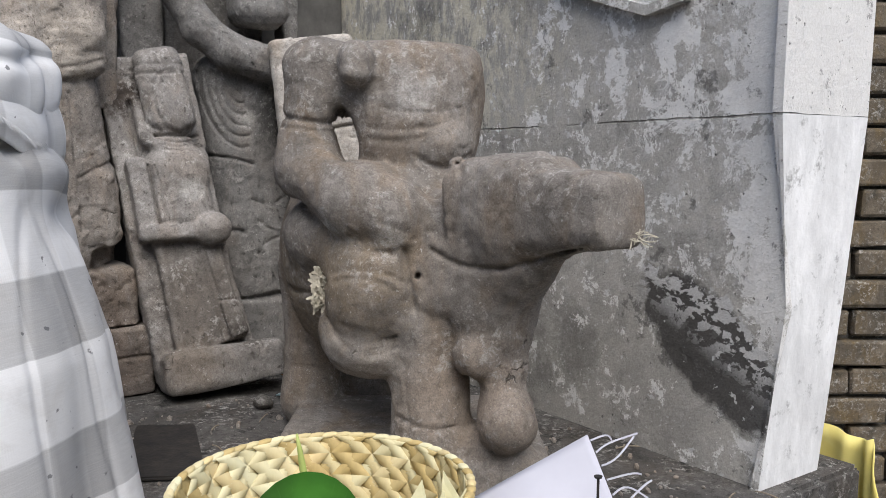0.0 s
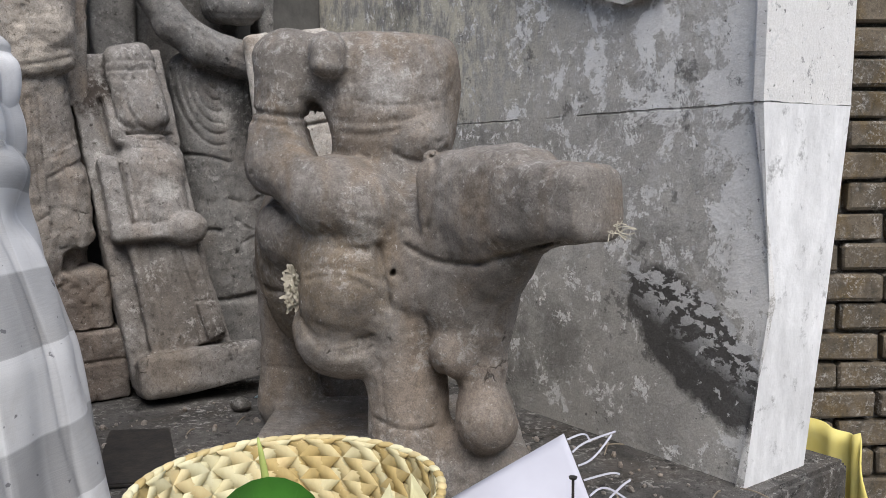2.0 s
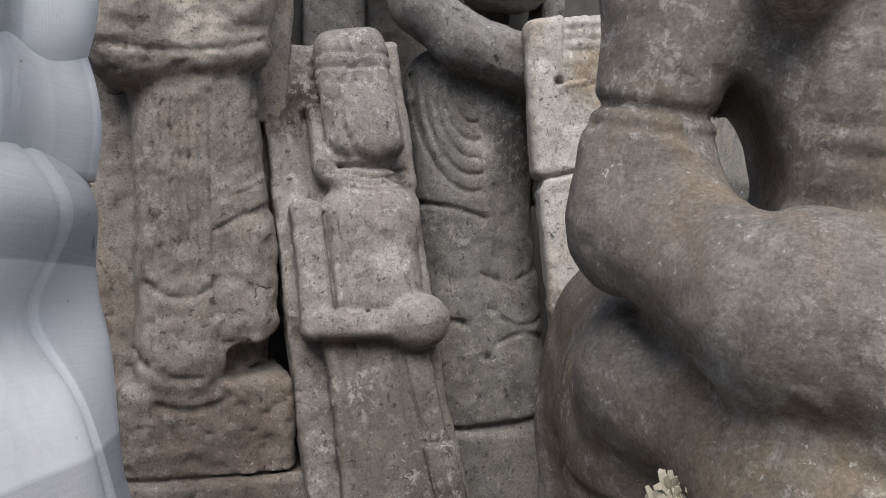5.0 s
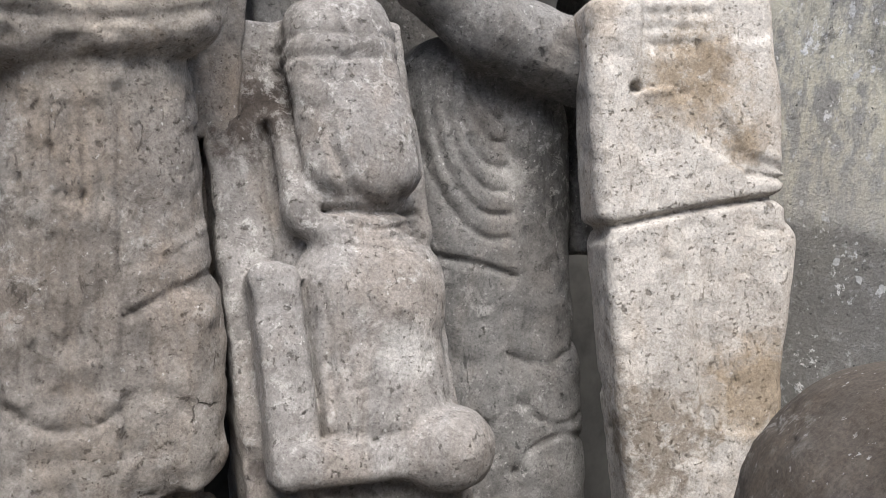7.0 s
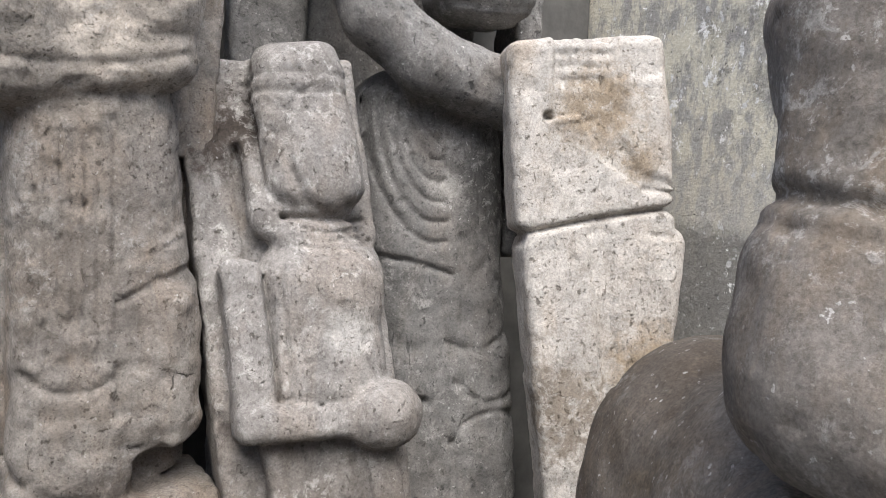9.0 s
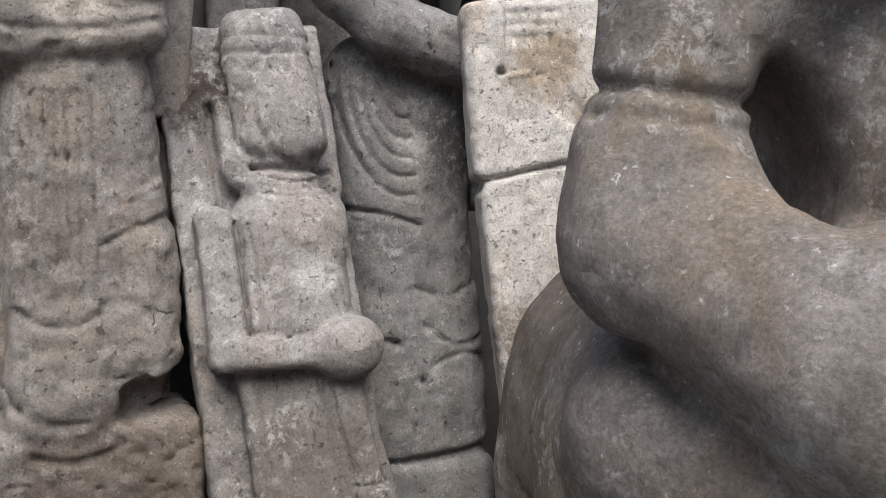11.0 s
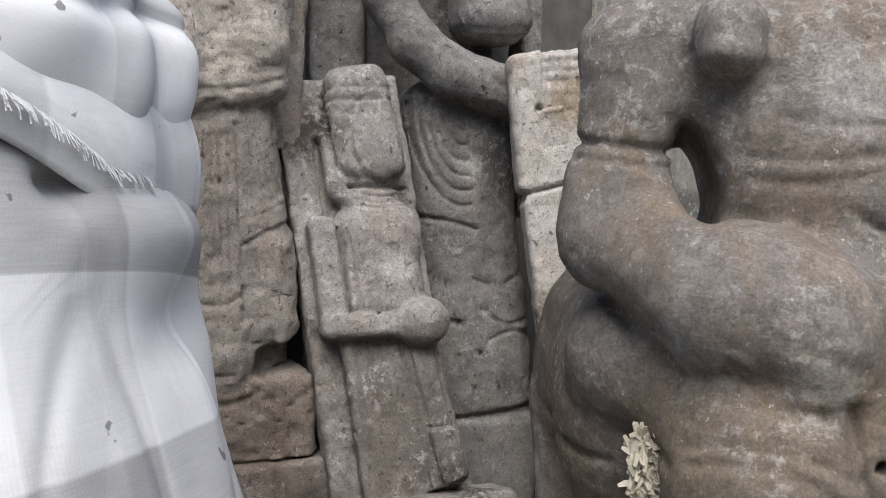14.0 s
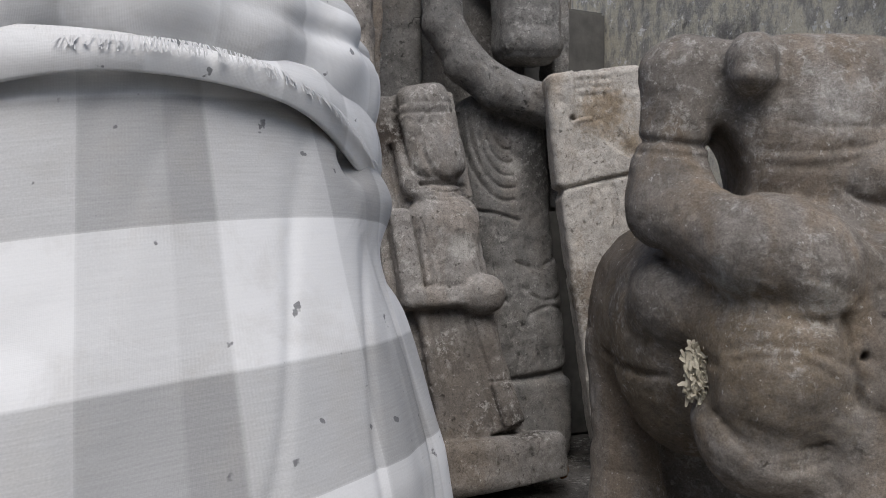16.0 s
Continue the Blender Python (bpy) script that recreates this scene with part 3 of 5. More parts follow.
def blocking_walls():
    """Unseen plain walls added behind and beside the camera to block low sky light."""
    for name, pts in (("wall_unseen_south", [(-3.6, -2.5, -0.95), (3.8, -2.5, -0.95), (3.8, -2.3, -0.95), (-3.6, -2.3, -0.95)]),
                      ("wall_unseen_west", [(-3.6, -2.29, -0.95), (-3.4, -2.29, -0.95), (-3.4, 2.9, -0.95), (-3.6, 2.9, -0.95)])):
        tagged(prism(name, pts, (0, 0, 2.6), BRICK), "plain unseen wall of dark mossy brick, added to block low sky light", "wall", kind="structure")


ground(), ledge(), side_wall(), back_wall(), blocking_walls()

# ---- statues ----
def rider():
    """Headless rider, forearm across the knee, on a beast whose blunt head juts out; one worn block."""
    s = Clay((-0.25, 0.66, -0.002), (0.24, 1.31, 0.56), 0.0028)
    # rider's trunk
    s.ell((-0.040, 1.015, 0.445), (0.088, 0.085, 0.085), 0, k=0.01)
    s.box((-0.038, 1.015, 0.455), (0.070, 0.066, 0.056), 0.036, 0, k=0.02)
    s.ell((-0.038, 1.008, 0.385), (0.074, 0.082, 0.070), 0, k=0.04)
    s.ell((-0.033, 0.995, 0.326), (0.060, 0.070, 0.045), 0, k=0.03)
    s.ell((0.004, 0.972, 0.388), (0.026, 0.046, 0.028), 0, k=0.018)
    s.ell((0.008, 1.010, 0.460), (0.028, 0.060, 0.050), 20, k=0.03)
    # shoulder, upper arm, forearm widening into the hand on the knee
    s.box((-0.138, 0.985, 0.472), (0.044, 0.036, 0.036), 0.026, -8, k=0.025)
    s.cap((-0.146, 0.975, 0.478), 0.033, (-0.156, 0.974, 0.400), 0.033, k=0.012)
    s.cap((-0.158, 0.976, 0.392), 0.035, (-0.156, 0.972, 0.366), 0.038, k=0.01)
    s.cap((-0.156, 0.970, 0.364), 0.037, (-0.095, 0.912, 0.326), 0.037, k=0.02)
    s.cap((-0.100, 0.915, 0.328), 0.038, (-0.062, 0.905, 0.318), 0.040, k=0.02)
    s.cap((-0.080, 0.905, 0.338), 0.026, (-0.052, 0.895, 0.312), 0.024, k=0.02)
    s.cap((-0.056, 0.893, 0.320), 0.016, (-0.050, 0.890, 0.285), 0.014, k=0.02)
    s.ell((-0.097, 0.938, 0.478), (0.020, 0.024, 0.026), 0, k=0.008)
    s.ell((-0.098, 0.928, 0.464), (0.016, 0.018, 0.010), 0, k=0.008)
    s.ell((-0.052, 0.918, 0.276), (0.034, 0.036, 0.030), 0, k=0.02)
    # thigh, knee, hem of the garment under it
    s.cap((-0.150, 0.995, 0.285), 0.042, (-0.062, 0.915, 0.252), 0.042, k=0.012)
    s.ell((-0.080, 0.920, 0.220), (0.053, 0.054, 0.056), 14, k=0.030)
    s.ell((-0.088, 0.930, 0.166), (0.053, 0.052, 0.041), 14, k=0.010)
    s.ell((-0.100, 0.945, 0.180), (0.044, 0.052, 0.036), 14, k=0.01)
    # beast's haunch, hind leg and the dark web of stone between the legs
    s.ell((-0.152, 1.165, 0.255), (0.078, 0.100, 0.098), 0, k=0.012)
    s.ell((-0.130, 1.080, 0.250), (0.078, 0.105, 0.105), 0, k=0.02)
    s.cap((-0.190, 1.165, 0.210), 0.040, (-0.190, 1.160, 0.100), 0.034, k=0.02)
    s.cap((-0.188, 1.155, 0.095), 0.036, (-0.186, 1.150, 0.035), 0.046, k=0.012)
    s.box((-0.105, 1.205, 0.095), (0.080, 0.040, 0.095), 0.012, 0, k=0.006)
    # breast, fore legs
    s.ell((0.004, 0.955, 0.222), (0.076, 0.074, 0.085), 0, k=0.03)
    s.box((-0.012, 0.932, 0.110), (0.042, 0.040, 0.110), 0.030, 0, k=0.02)
    s.cap((-0.018, 0.905, 0.180), 0.030, (-0.014, 0.910, 0.030), 0.038, k=0.025)
    s.ell((-0.008, 0.892, 0.222), (0.022, 0.022, 0.026), 24, k=0.008)
    s.cap((0.018, 0.892, 0.212), 0.010, (0.036, 0.884, 0.180), 0.016, k=0.012)
    s.ell((0.034, 0.878, 0.162), (0.026, 0.028, 0.027), 0, k=0.005)
    s.cap((0.055, 0.905, 0.240), 0.038, (0.066, 0.895, 0.150), 0.030, k=0.02)
    s.cap((0.116, 0.797, 0.298), 0.017, (0.080, 0.855, 0.262), 0.030, k=0.025)
    s.cap((0.080, 0.855, 0.262), 0.030, (0.062, 0.890, 0.205), 0.032, k=0.03)
    s.cap((0.030, 0.900, 0.262), 0.040, (0.052, 0.900, 0.205), 0.038, k=0.03)
    s.ell((0.070, 0.876, 0.088), (0.033, 0.042, 0.036), 0, k=0.006)
    s.cap((0.066, 0.890, 0.135), 0.024, (0.068, 0.884, 0.105), 0.028, k=0.012)
    s.cap((0.050, 0.905, 0.042), 0.034, (0.078, 0.900, 0.024), 0.034, k=0.015)
    s.cap((-0.120, 1.080, 0.190), 0.068, (-0.017, 1.000, 0.215), 0.076, k=0.03)
    # neck and head
    s.cap((0.030, 0.935, 0.285), 0.062, (0.046, 0.905, 0.238), 0.050, k=0.03)
    s.beam((0.042, 0.893, 0.317), 0.053, (0.158, 0.748, 0.325), 0.035, k=0.012, flat=0.046)
    s.beam((0.036, 0.893, 0.330), 0.042, (0.112, 0.815, 0.338), 0.036, k=0.014, flat=0.042)
    s.cap((0.060, 0.865, 0.366), 0.008, (0.095, 0.830, 0.371), 0.006, k=0.014)
    # foot block
    s.box((-0.040, 1.010, 0.020), (0.160, 0.14, 0.022), 0.012, 0, k=0.01)
    # broken-off top, carved lines
    s.cutbox((-0.030, 1.000, 0.541), (0.088, 0.200, 0.032), 0.004, 2, k=0.016)
    s.ell((-0.1115, 0.985, 0.397), (0.0125, 0.12, 0.034), -12, k=0.008, cut=True)
    s.ell((-0.027, 0.886, 0.247), (0.0024, 0.010, 0.004), 30, k=0.002, cut=True)
    s.groove((-0.195, 0.930, 0.424), (-0.114, 0.930, 0.414), 0.0030, sag=0.004, deep=0.0045)
    s.groove((-0.190, 0.930, 0.412), (-0.118, 0.930, 0.405), 0.0024, sag=0.004, deep=0.002)
    s.groove((-0.070, 0.935, 0.430), (0.020, 0.935, 0.430), 0.0026, sag=0.007, deep=0.0018)
    s.groove((-0.085, 0.930, 0.408), (0.004, 0.930, 0.412), 0.0024, sag=0.006, deep=0.0018)
    s.groove((-0.085, 0.930, 0.396), (-0.020, 0.930, 0.398), 0.0026, sag=0.005, deep=0.002)
    s.groove((-0.025, 0.930, 0.372), (0.030, 0.930, 0.378), 0.0035, sag=0.012, deep=0.004)
    # fingers and creases of the hand, folds under the forearm
    for i in range(5):
        s.groove((-0.105 + 0.004 * i, 0.93, 0.300 - 0.004 * i), (-0.046, 0.85, 0.288 - 0.006 * i), 0.0024, sag=0.009, deep=0.0010)
    for i in range(5):
        s.groove((-0.072 + 0.006 * i, 0.86, 0.346 - 0.002 * i), (-0.066 + 0.007 * i, 0.86, 0.306 - 0.003 * i), 0.0024, sag=0.004, deep=0.0022)
    s.groove((-0.165, 0.930, 0.322), (-0.055, 0.850, 0.272), 0.0045, sag=0.016, deep=0.005)
    s.groove((-0.120, 0.930, 0.248), (-0.036, 0.860, 0.238), 0.0028, sag=-0.010, deep=0.002)
    s.groove((-0.118, 0.930, 0.240), (-0.050, 0.860, 0.232), 0.0026, sag=-0.010, deep=0.0025)
    for i in range(3):
        s.groove((-0.128 + 0.004 * i, 0.93, 0.196 - 0.007 * i), (-0.050, 0.88, 0.180 - 0.006 * i), 0.0026, sag=0.014, deep=0.0032)
    s.groove((-0.225, 1.05, 0.222), (-0.160, 1.02, 0.212), 0.004, sag=0.006, deep=0.004)
    s.groove((-0.190, 0.98, 0.318), (-0.214, 1.02, 0.262), 0.0026, sag=-0.004, deep=0.005)
    s.groove((-0.012, 0.840, 0.276), (0.060, 0.800, 0.262), 0.0030, sag=0.008, deep=0.005)
    s.groove((0.060, 0.800, 0.262), (0.130, 0.750, 0.290), 0.0030, deep=0.005)
    s.groove((0.018, 0.83, 0.362), (0.010, 0.83, 0.296), 0.0032, sag=-0.006, deep=0.004)
    s.groove((0.030, 0.83, 0.352), (0.022, 0.83, 0.290), 0.0026, sag=-0.006, deep=0.002)
    s.groove((-0.050, 0.860, 0.088), (0.014, 0.860, 0.079), 0.0025, sag=0.003, deep=0.0025)
    s.groove((0.006, 0.860, 0.200), (0.030, 0.860, 0.130), 0.0035, sag=0.004, deep=0.004)
    s.groove((-0.042, 0.86, 0.276), (-0.030, 0.86, 0.210), 0.0035, sag=0.0, deep=0.005)
    s.groove((-0.042, 0.86, 0.150), (-0.036, 0.86, 0.040), 0.003, deep=0.002)
    s.groove((-0.225, 1.05, 0.086), (-0.150, 1.05, 0.080), 0.003, sag=-0.005, deep=0.003)
    s.groove((0.148, 0.690, 0.350), (0.153, 0.690, 0.300), 0.002, deep=0.0015)
    s.groove((-0.150, 0.93, 0.30), (-0.132, 0.93, 0.235), 0.0035, sag=0.01, deep=0.004)
    s.wear(0.0022, 0.0010, 0.0035, 1.0)
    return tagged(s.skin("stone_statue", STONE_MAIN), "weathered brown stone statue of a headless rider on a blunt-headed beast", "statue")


def leaning():
    """Small relief figure on a back slab, propped against the others."""
    s = Clay((-0.16, -0.09, -0.002), (0.15, 0.07, 0.62), 0.0024)
    s.box((-0.030, 0.026, 0.285), (0.073, 0.028, 0.262), 0.007, 0, k=0.002)
    s.box((-0.010, 0.024, 0.150), (0.056, 0.026, 0.14), 0.007, -5, k=0.003)
    # head: tall worn cap, oval face within a hood, jaw over the ringed neck
    s.box((-0.010, -0.012, 0.478), (0.036, 0.038, 0.066), 0.026, -2, k=0.005)
    s.box((-0.014, -0.008, 0.524), (0.034, 0.034, 0.024), 0.016, -3, k=0.010)
    s.ell((-0.006, -0.038, 0.450), (0.027, 0.017, 0.042), -3, k=0.010)
    s.ell((-0.004, -0.022, 0.426), (0.030, 0.030, 0.018), -4, k=0.008)
    s.cap((-0.040, -0.026, 0.500), 0.010, (-0.038, -0.028, 0.436), 0.010, k=0.012)
    s.box((-0.012, -0.006, 0.400), (0.030, 0.032, 0.024), 0.022, 0, k=0.008)
    # shawl falling from the hood to the breast
    s.cap((-0.058, -0.006, 0.472), 0.010, (-0.055, -0.016, 0.415), 0.012, k=0.008)
    s.cap((-0.055, -0.016, 0.415), 0.012, (-0.034, -0.026, 0.388), 0.012, k=0.014)
    # rounded trunk, arm, forearm, fist
    s.box((-0.018, -0.004, 0.318), (0.049, 0.041, 0.072), 0.036, 1, k=0.008)
    s.ell((-0.010, -0.016, 0.352), (0.044, 0.032, 0.046), 0, k=0.012)
    s.cap((0.006, -0.012, 0.356), 0.026, (-0.030, -0.012, 0.358), 0.026, k=0.014)
    s.box((-0.076, -0.014, 0.313), (0.0150, 0.024, 0.066), 0.008, 0, k=0.002)
    s.cap((-0.060, -0.012, 0.352), 0.008, (-0.058, -0.012, 0.285), 0.007, k=0.006)
    s.box((-0.050, -0.028, 0.2545), (0.044, 0.020, 0.0135), 0.009, 7, k=0.003)
    s.ell((0.014, -0.032, 0.249), (0.031, 0.030, 0.0265), 8, k=0.006)
    s.ell((0.020, -0.030, 0.254), (0.026, 0.026, 0.021), 8, k=0.01)
    # skirt: raised side panels and a flat middle
    s.box((-0.022, -0.004, 0.160), (0.048, 0.017, 0.092), 0.006, -3, k=0.003)
    s.box((-0.064, -0.012, 0.155), (0.0075, 0.012, 0.090), 0.006, 0, k=0.004)
    s.box((0.020, -0.013, 0.155), (0.013, 0.014, 0.085), 0.005, -6, k=0.003)
    s.box((0.025, -0.018, 0.105), (0.0145, 0.015, 0.030), 0.005, -6, k=0.002)
    s.box((-0.005, -0.008, 0.032), (0.094, 0.042, 0.034), 0.016, 5, k=0.006)
    s.ell((-0.112, 0.02, 0.555), (0.035, 0.06, 0.024), 24, k=0.008, cut=True)
    # worn carving
    s.sink([(-0.096, 0.522), (-0.060, 0.540), (-0.058, 0.480), (-0.074, 0.385), (-0.092, 0.385)], 0.002, 0.004, 0.012)
    s.groove((-0.052, -0.05, 0.520), (0.030, -0.05, 0.516), 0.0022, sag=0.003, deep=0.0022)
    s.groove((-0.052, -0.05, 0.507), (0.030, -0.05, 0.503), 0.0022, sag=0.005, deep=0.0018)
    for i in range(6):
        s.groove((-0.044 + 0.010 * i, -0.05, 0.536), (-0.043 + 0.010 * i, -0.05, 0.521), 0.0018, deep=0.0018)
    s.loop((-0.006, -0.05, 0.456), (0.028, 0.048), 0.0026, 0.0022, 95, 265)
    s.groove((-0.040, -0.04, 0.4085), (0.030, -0.04, 0.406), 0.0028, sag=0.004, deep=0.007)
    for i in range(3):
        s.groove((-0.036, -0.03, 0.400 - 0.007 * i), (0.028, -0.03, 0.398 - 0.007 * i), 0.0018, sag=0.007, deep=0.0024)
    s.groove((-0.065, -0.01, 0.470), (-0.066, -0.01, 0.380), 0.0035, sag=0.0, deep=0.006)
    s.groove((-0.0585, -0.03, 0.365), (-0.0595, -0.03, 0.272), 0.0016, deep=0.004)
    s.groove((-0.049, -0.03, 0.360), (-0.052, -0.03, 0.272), 0.0020, deep=0.003)
    s.groove((-0.046, -0.03, 0.240), (-0.040, -0.03, 0.080), 0.0020, deep=0.002)
    s.groove((-0.008, -0.03, 0.232), (0.004, -0.03, 0.075), 0.0022, deep=0.003)
    s.groove((0.010, -0.03, 0.136), (0.040, -0.03, 0.132), 0.0020, deep=0.003)
    s.ell((-0.102, -0.004, 0.262), (0.010, 0.008, 0.010), 0, k=0.004, cut=True)
    s.ell((0.030, -0.062, 0.100), (0.016, 0.010, 0.012), 20, k=0.004, cut=True)
    s.wear(0.0012, 0.0011, 0.0036, 4.0)
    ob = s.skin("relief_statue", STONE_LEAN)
    ob.matrix_world = Matrix(((0.864, -0.460, -0.205, -0.345), (0.488, 0.866, 0.112, 1.304), (0.126, -0.197, 0.972, 0.012), (0, 0, 0, 1)))
    return tagged(ob, "small grey stone relief figure leaning back among larger statues", "statue")


def skirted():
    """Tall robed figure with heavy forearms folded over the robe."""
    s = Clay((-0.17, -0.09, -0.002), (0.16, 0.14, 0.82), 0.0028)
    s.box((-0.014, 0.046, 0.355), (0.058, 0.050, 0.150), 0.034, -6, k=0.006)
    s.box((-0.036, 0.050, 0.340), (0.040, 0.056, 0.160), 0.026, -1, k=0.010)
    s.box((0.008, 0.042, 0.300), (0.044, 0.048, 0.066), 0.026, -4, k=0.010)
    s.box((-0.006, 0.050, 0.150), (0.080, 0.052, 0.052), 0.014, -3, k=0.004)
    s.box((0.000, 0.046, 0.056), (0.092, 0.058, 0.058), 0.008, 0, k=0.002)
    # folded forearms and upper arms
    s.box((-0.046, 0.026, 0.548), (0.078, 0.050, 0.066), 0.024, -12, k=0.006)
    s.ell((-0.086, 0.014, 0.520), (0.046, 0.046, 0.048), 0, k=0.012)
    s.ell((0.004, 0.016, 0.556), (0.034, 0.044, 0.050), 0, k=0.012)
    s.cap((0.022, 0.030, 0.680), 0.026, (0.008, -0.004, 0.555), 0.032, k=0.010)
    s.cap((-0.085, 0.028, 0.680), 0.028, (-0.080, -0.010, 0.540), 0.032, k=0.008)
    s.ell((-0.03, 0.050, 0.66), (0.072, 0.050, 0.12), 0, k=0.012)
    # back slab
    s.box((-0.040, 0.085, 0.40), (0.095, 0.025, 0.40), 0.008, 0, k=0.003)
    s.box((0.048, 0.060, 0.62), (0.022, 0.022, 0.17), 0.008, 2, k=0.003)
    # broken-out hollow over the foot
    s.cutbox((0.034, 0.002, 0.221), (0.028, 0.030, 0.016), 0.006, -14, k=0.004)
    s.ell((0.062, 0.020, 0.225), (0.020, 0.045, 0.022), 0, k=0.006, cut=True)
    s.groove((-0.11, 0.0, 0.113), (0.11, 0.0, 0.112), 0.003, sag=0.004, deep=0.006)
    s.groove((-0.02, 0.0, 0.112), (-0.015, 0.0, 0.05), 0.0025, deep=0.003)
    s.groove((-0.11, 0.0, 0.060), (0.11, 0.0, 0.062), 0.0025, deep=0.004)
    # sash that crosses the robe, pleats and the panel beside them
    s.sink([(-0.010, 0.344), (-0.013, 0.368), (0.036, 0.396), (0.062, 0.406), (0.062, 0.376), (0.044, 0.368)], -0.0025, 0.0012)
    s.groove((-0.010, -0.01, 0.343), (0.058, -0.01, 0.374), 0.0020, sag=-0.002, deep=0.004)
    s.groove((-0.014, -0.01, 0.368), (0.056, -0.01, 0.402), 0.0020, sag=0.003, deep=0.0026)
    s.groove((-0.018, -0.01, 0.470), (-0.006, -0.01, 0.262), 0.0022, deep=0.0035)
    s.sink([(-0.062, 0.455), (-0.022, 0.462), (-0.012, 0.300), (-0.056, 0.290)], 0.0012, 0.003)
    for i in range(4):
        s.groove((-0.012, -0.01, 0.462 - 0.020 * i), (0.030, -0.01, 0.474 - 0.020 * i), 0.0018, sag=0.014, deep=0.0016)
    for i in range(6):
        s.groove((-0.066 + 0.008 * i, -0.01, 0.46), (-0.060 + 0.008 * i, -0.01, 0.30), 0.0020, deep=0.0028)
    s.groove((-0.066, -0.01, 0.292), (-0.010, -0.01, 0.290), 0.0026, sag=0.012, deep=0.003)
    s.groove((-0.035, -0.01, 0.245), (0.004, -0.01, 0.190), 0.004, sag=0.008, deep=0.004)
    s.groove((-0.075, -0.01, 0.225), (-0.02, -0.01, 0.205), 0.004, sag=0.008, deep=0.004)
    s.groove((-0.055, -0.01, 0.180), (0.010, -0.01, 0.186), 0.004, sag=0.008, deep=0.004)
    s.groove((-0.11, -0.03, 0.500), (0.045, -0.03, 0.524), 0.0030, sag=0.010, deep=0.003)
    s.wear(0.0016, 0.0017, 0.0045, 9.0)
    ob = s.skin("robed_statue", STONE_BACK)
    ob.matrix_world = pose(-0.54, 1.25, 0.002, 0, 0, 36)
    return tagged(ob, "dusty brown stone statue of a robed figure standing against the wall", "statue")


def draped():
    """Figure with draped skirt and one arm bent under the chin."""
    s = Clay((-0.23, -0.08, -0.002), (0.13, 0.15, 0.95), 0.003)
    s.box((-0.004, 0.050, 0.340), (0.068, 0.050, 0.220), 0.040, -5, k=0.006)
    s.box((0.012, 0.050, 0.21), (0.070, 0.052, 0.10), 0.03, -6, k=0.006)
    s.cap((0.028, 0.030, 0.48), 0.022, (0.046, 0.030, 0.20), 0.026, k=0.02)
    s.box((0.014, 0.050, 0.065), (0.078, 0.056, 0.066), 0.02, 0, k=0.003)
    s.cap((-0.115, 0.015, 0.76), 0.030, (-0.117, 0.000, 0.645), 0.029, k=0.006)
    s.cap((-0.117, 0.000, 0.645), 0.028, (-0.085, -0.010, 0.590), 0.030, k=0.008)
    s.cap((-0.085, -0.010, 0.590), 0.030, (-0.040, -0.016, 0.553), 0.031, k=0.008)
    s.cap((-0.040, -0.016, 0.553), 0.031, (0.040, -0.018, 0.532), 0.032, k=0.008)
    s.box((0.016, 0.010, 0.672), (0.047, 0.045, 0.075), 0.03, 0, k=0.004)
    s.ell((0.022, -0.012, 0.622), (0.042, 0.034, 0.03), 0, k=0.006)
    s.box((0.078, 0.045, 0.62), (0.014, 0.030, 0.24), 0.008, 0, k=0.004)
    s.box((-0.168, 0.085, 0.50), (0.036, 0.035, 0.42), 0.01, 0, k=0.004)
    s.box((-0.055, 0.098, 0.52), (0.10, 0.026, 0.38), 0.01, 0, k=0.004)
    s.ell((0.0, 0.05, 0.80), (0.08, 0.06, 0.10), 0, k=0.02)
    for i in range(6):
        s.loop((-0.016, -0.005, 0.520), (0.066 - 0.009 * i, 0.128 - 0.019 * i), 0.0022, 0.0046, 178, 282)
    for i in range(5):
        s.groove((0.002 + 0.007 * i, -0.005, 0.50), (0.006 + 0.007 * i, -0.005, 0.40 - 0.012 * (i % 2)), 0.0018, deep=0.0022)
    s.groove((-0.075, -0.005, 0.378), (0.002, -0.005, 0.363), 0.0024, sag=-0.003, deep=0.006)
    s.groove((0.010, -0.005, 0.385), (0.016, -0.005, 0.290), 0.0020, deep=0.002)
    s.groove((0.000, -0.005, 0.300), (0.070, -0.005, 0.316), 0.003, sag=0.014, deep=0.004)
    s.groove((-0.070, -0.005, 0.240), (-0.020, -0.005, 0.246), 0.004, sag=-0.004, deep=0.006)
    s.groove((-0.020, -0.005, 0.246), (0.010, -0.005, 0.205), 0.003, sag=0.01, deep=0.005)
    s.groove((0.048, -0.005, 0.300), (0.010, -0.005, 0.205), 0.0028, sag=-0.012, deep=0.005)
    s.groove((0.012, -0.005, 0.262), (0.070, -0.005, 0.250), 0.0028, sag=0.012, deep=0.004)
    s.groove((0.020, -0.005, 0.222), (0.080, -0.005, 0.226), 0.0028, sag=-0.01, deep=0.004)
    for i in range(9):
        s.groove((0.002 + 0.008 * i, -0.005, 0.172), (0.002 + 0.008 * i, -0.005, 0.150), 0.0018, deep=0.002)
    s.groove((-0.07, -0.005, 0.128), (0.09, -0.005, 0.142), 0.004, sag=0.008, deep=0.007)
    for i in range(4):
        s.groove((-0.03, -0.04, 0.612 - 0.008 * i), (0.064, -0.04, 0.614 - 0.008 * i), 0.002, sag=0.008, deep=0.002)
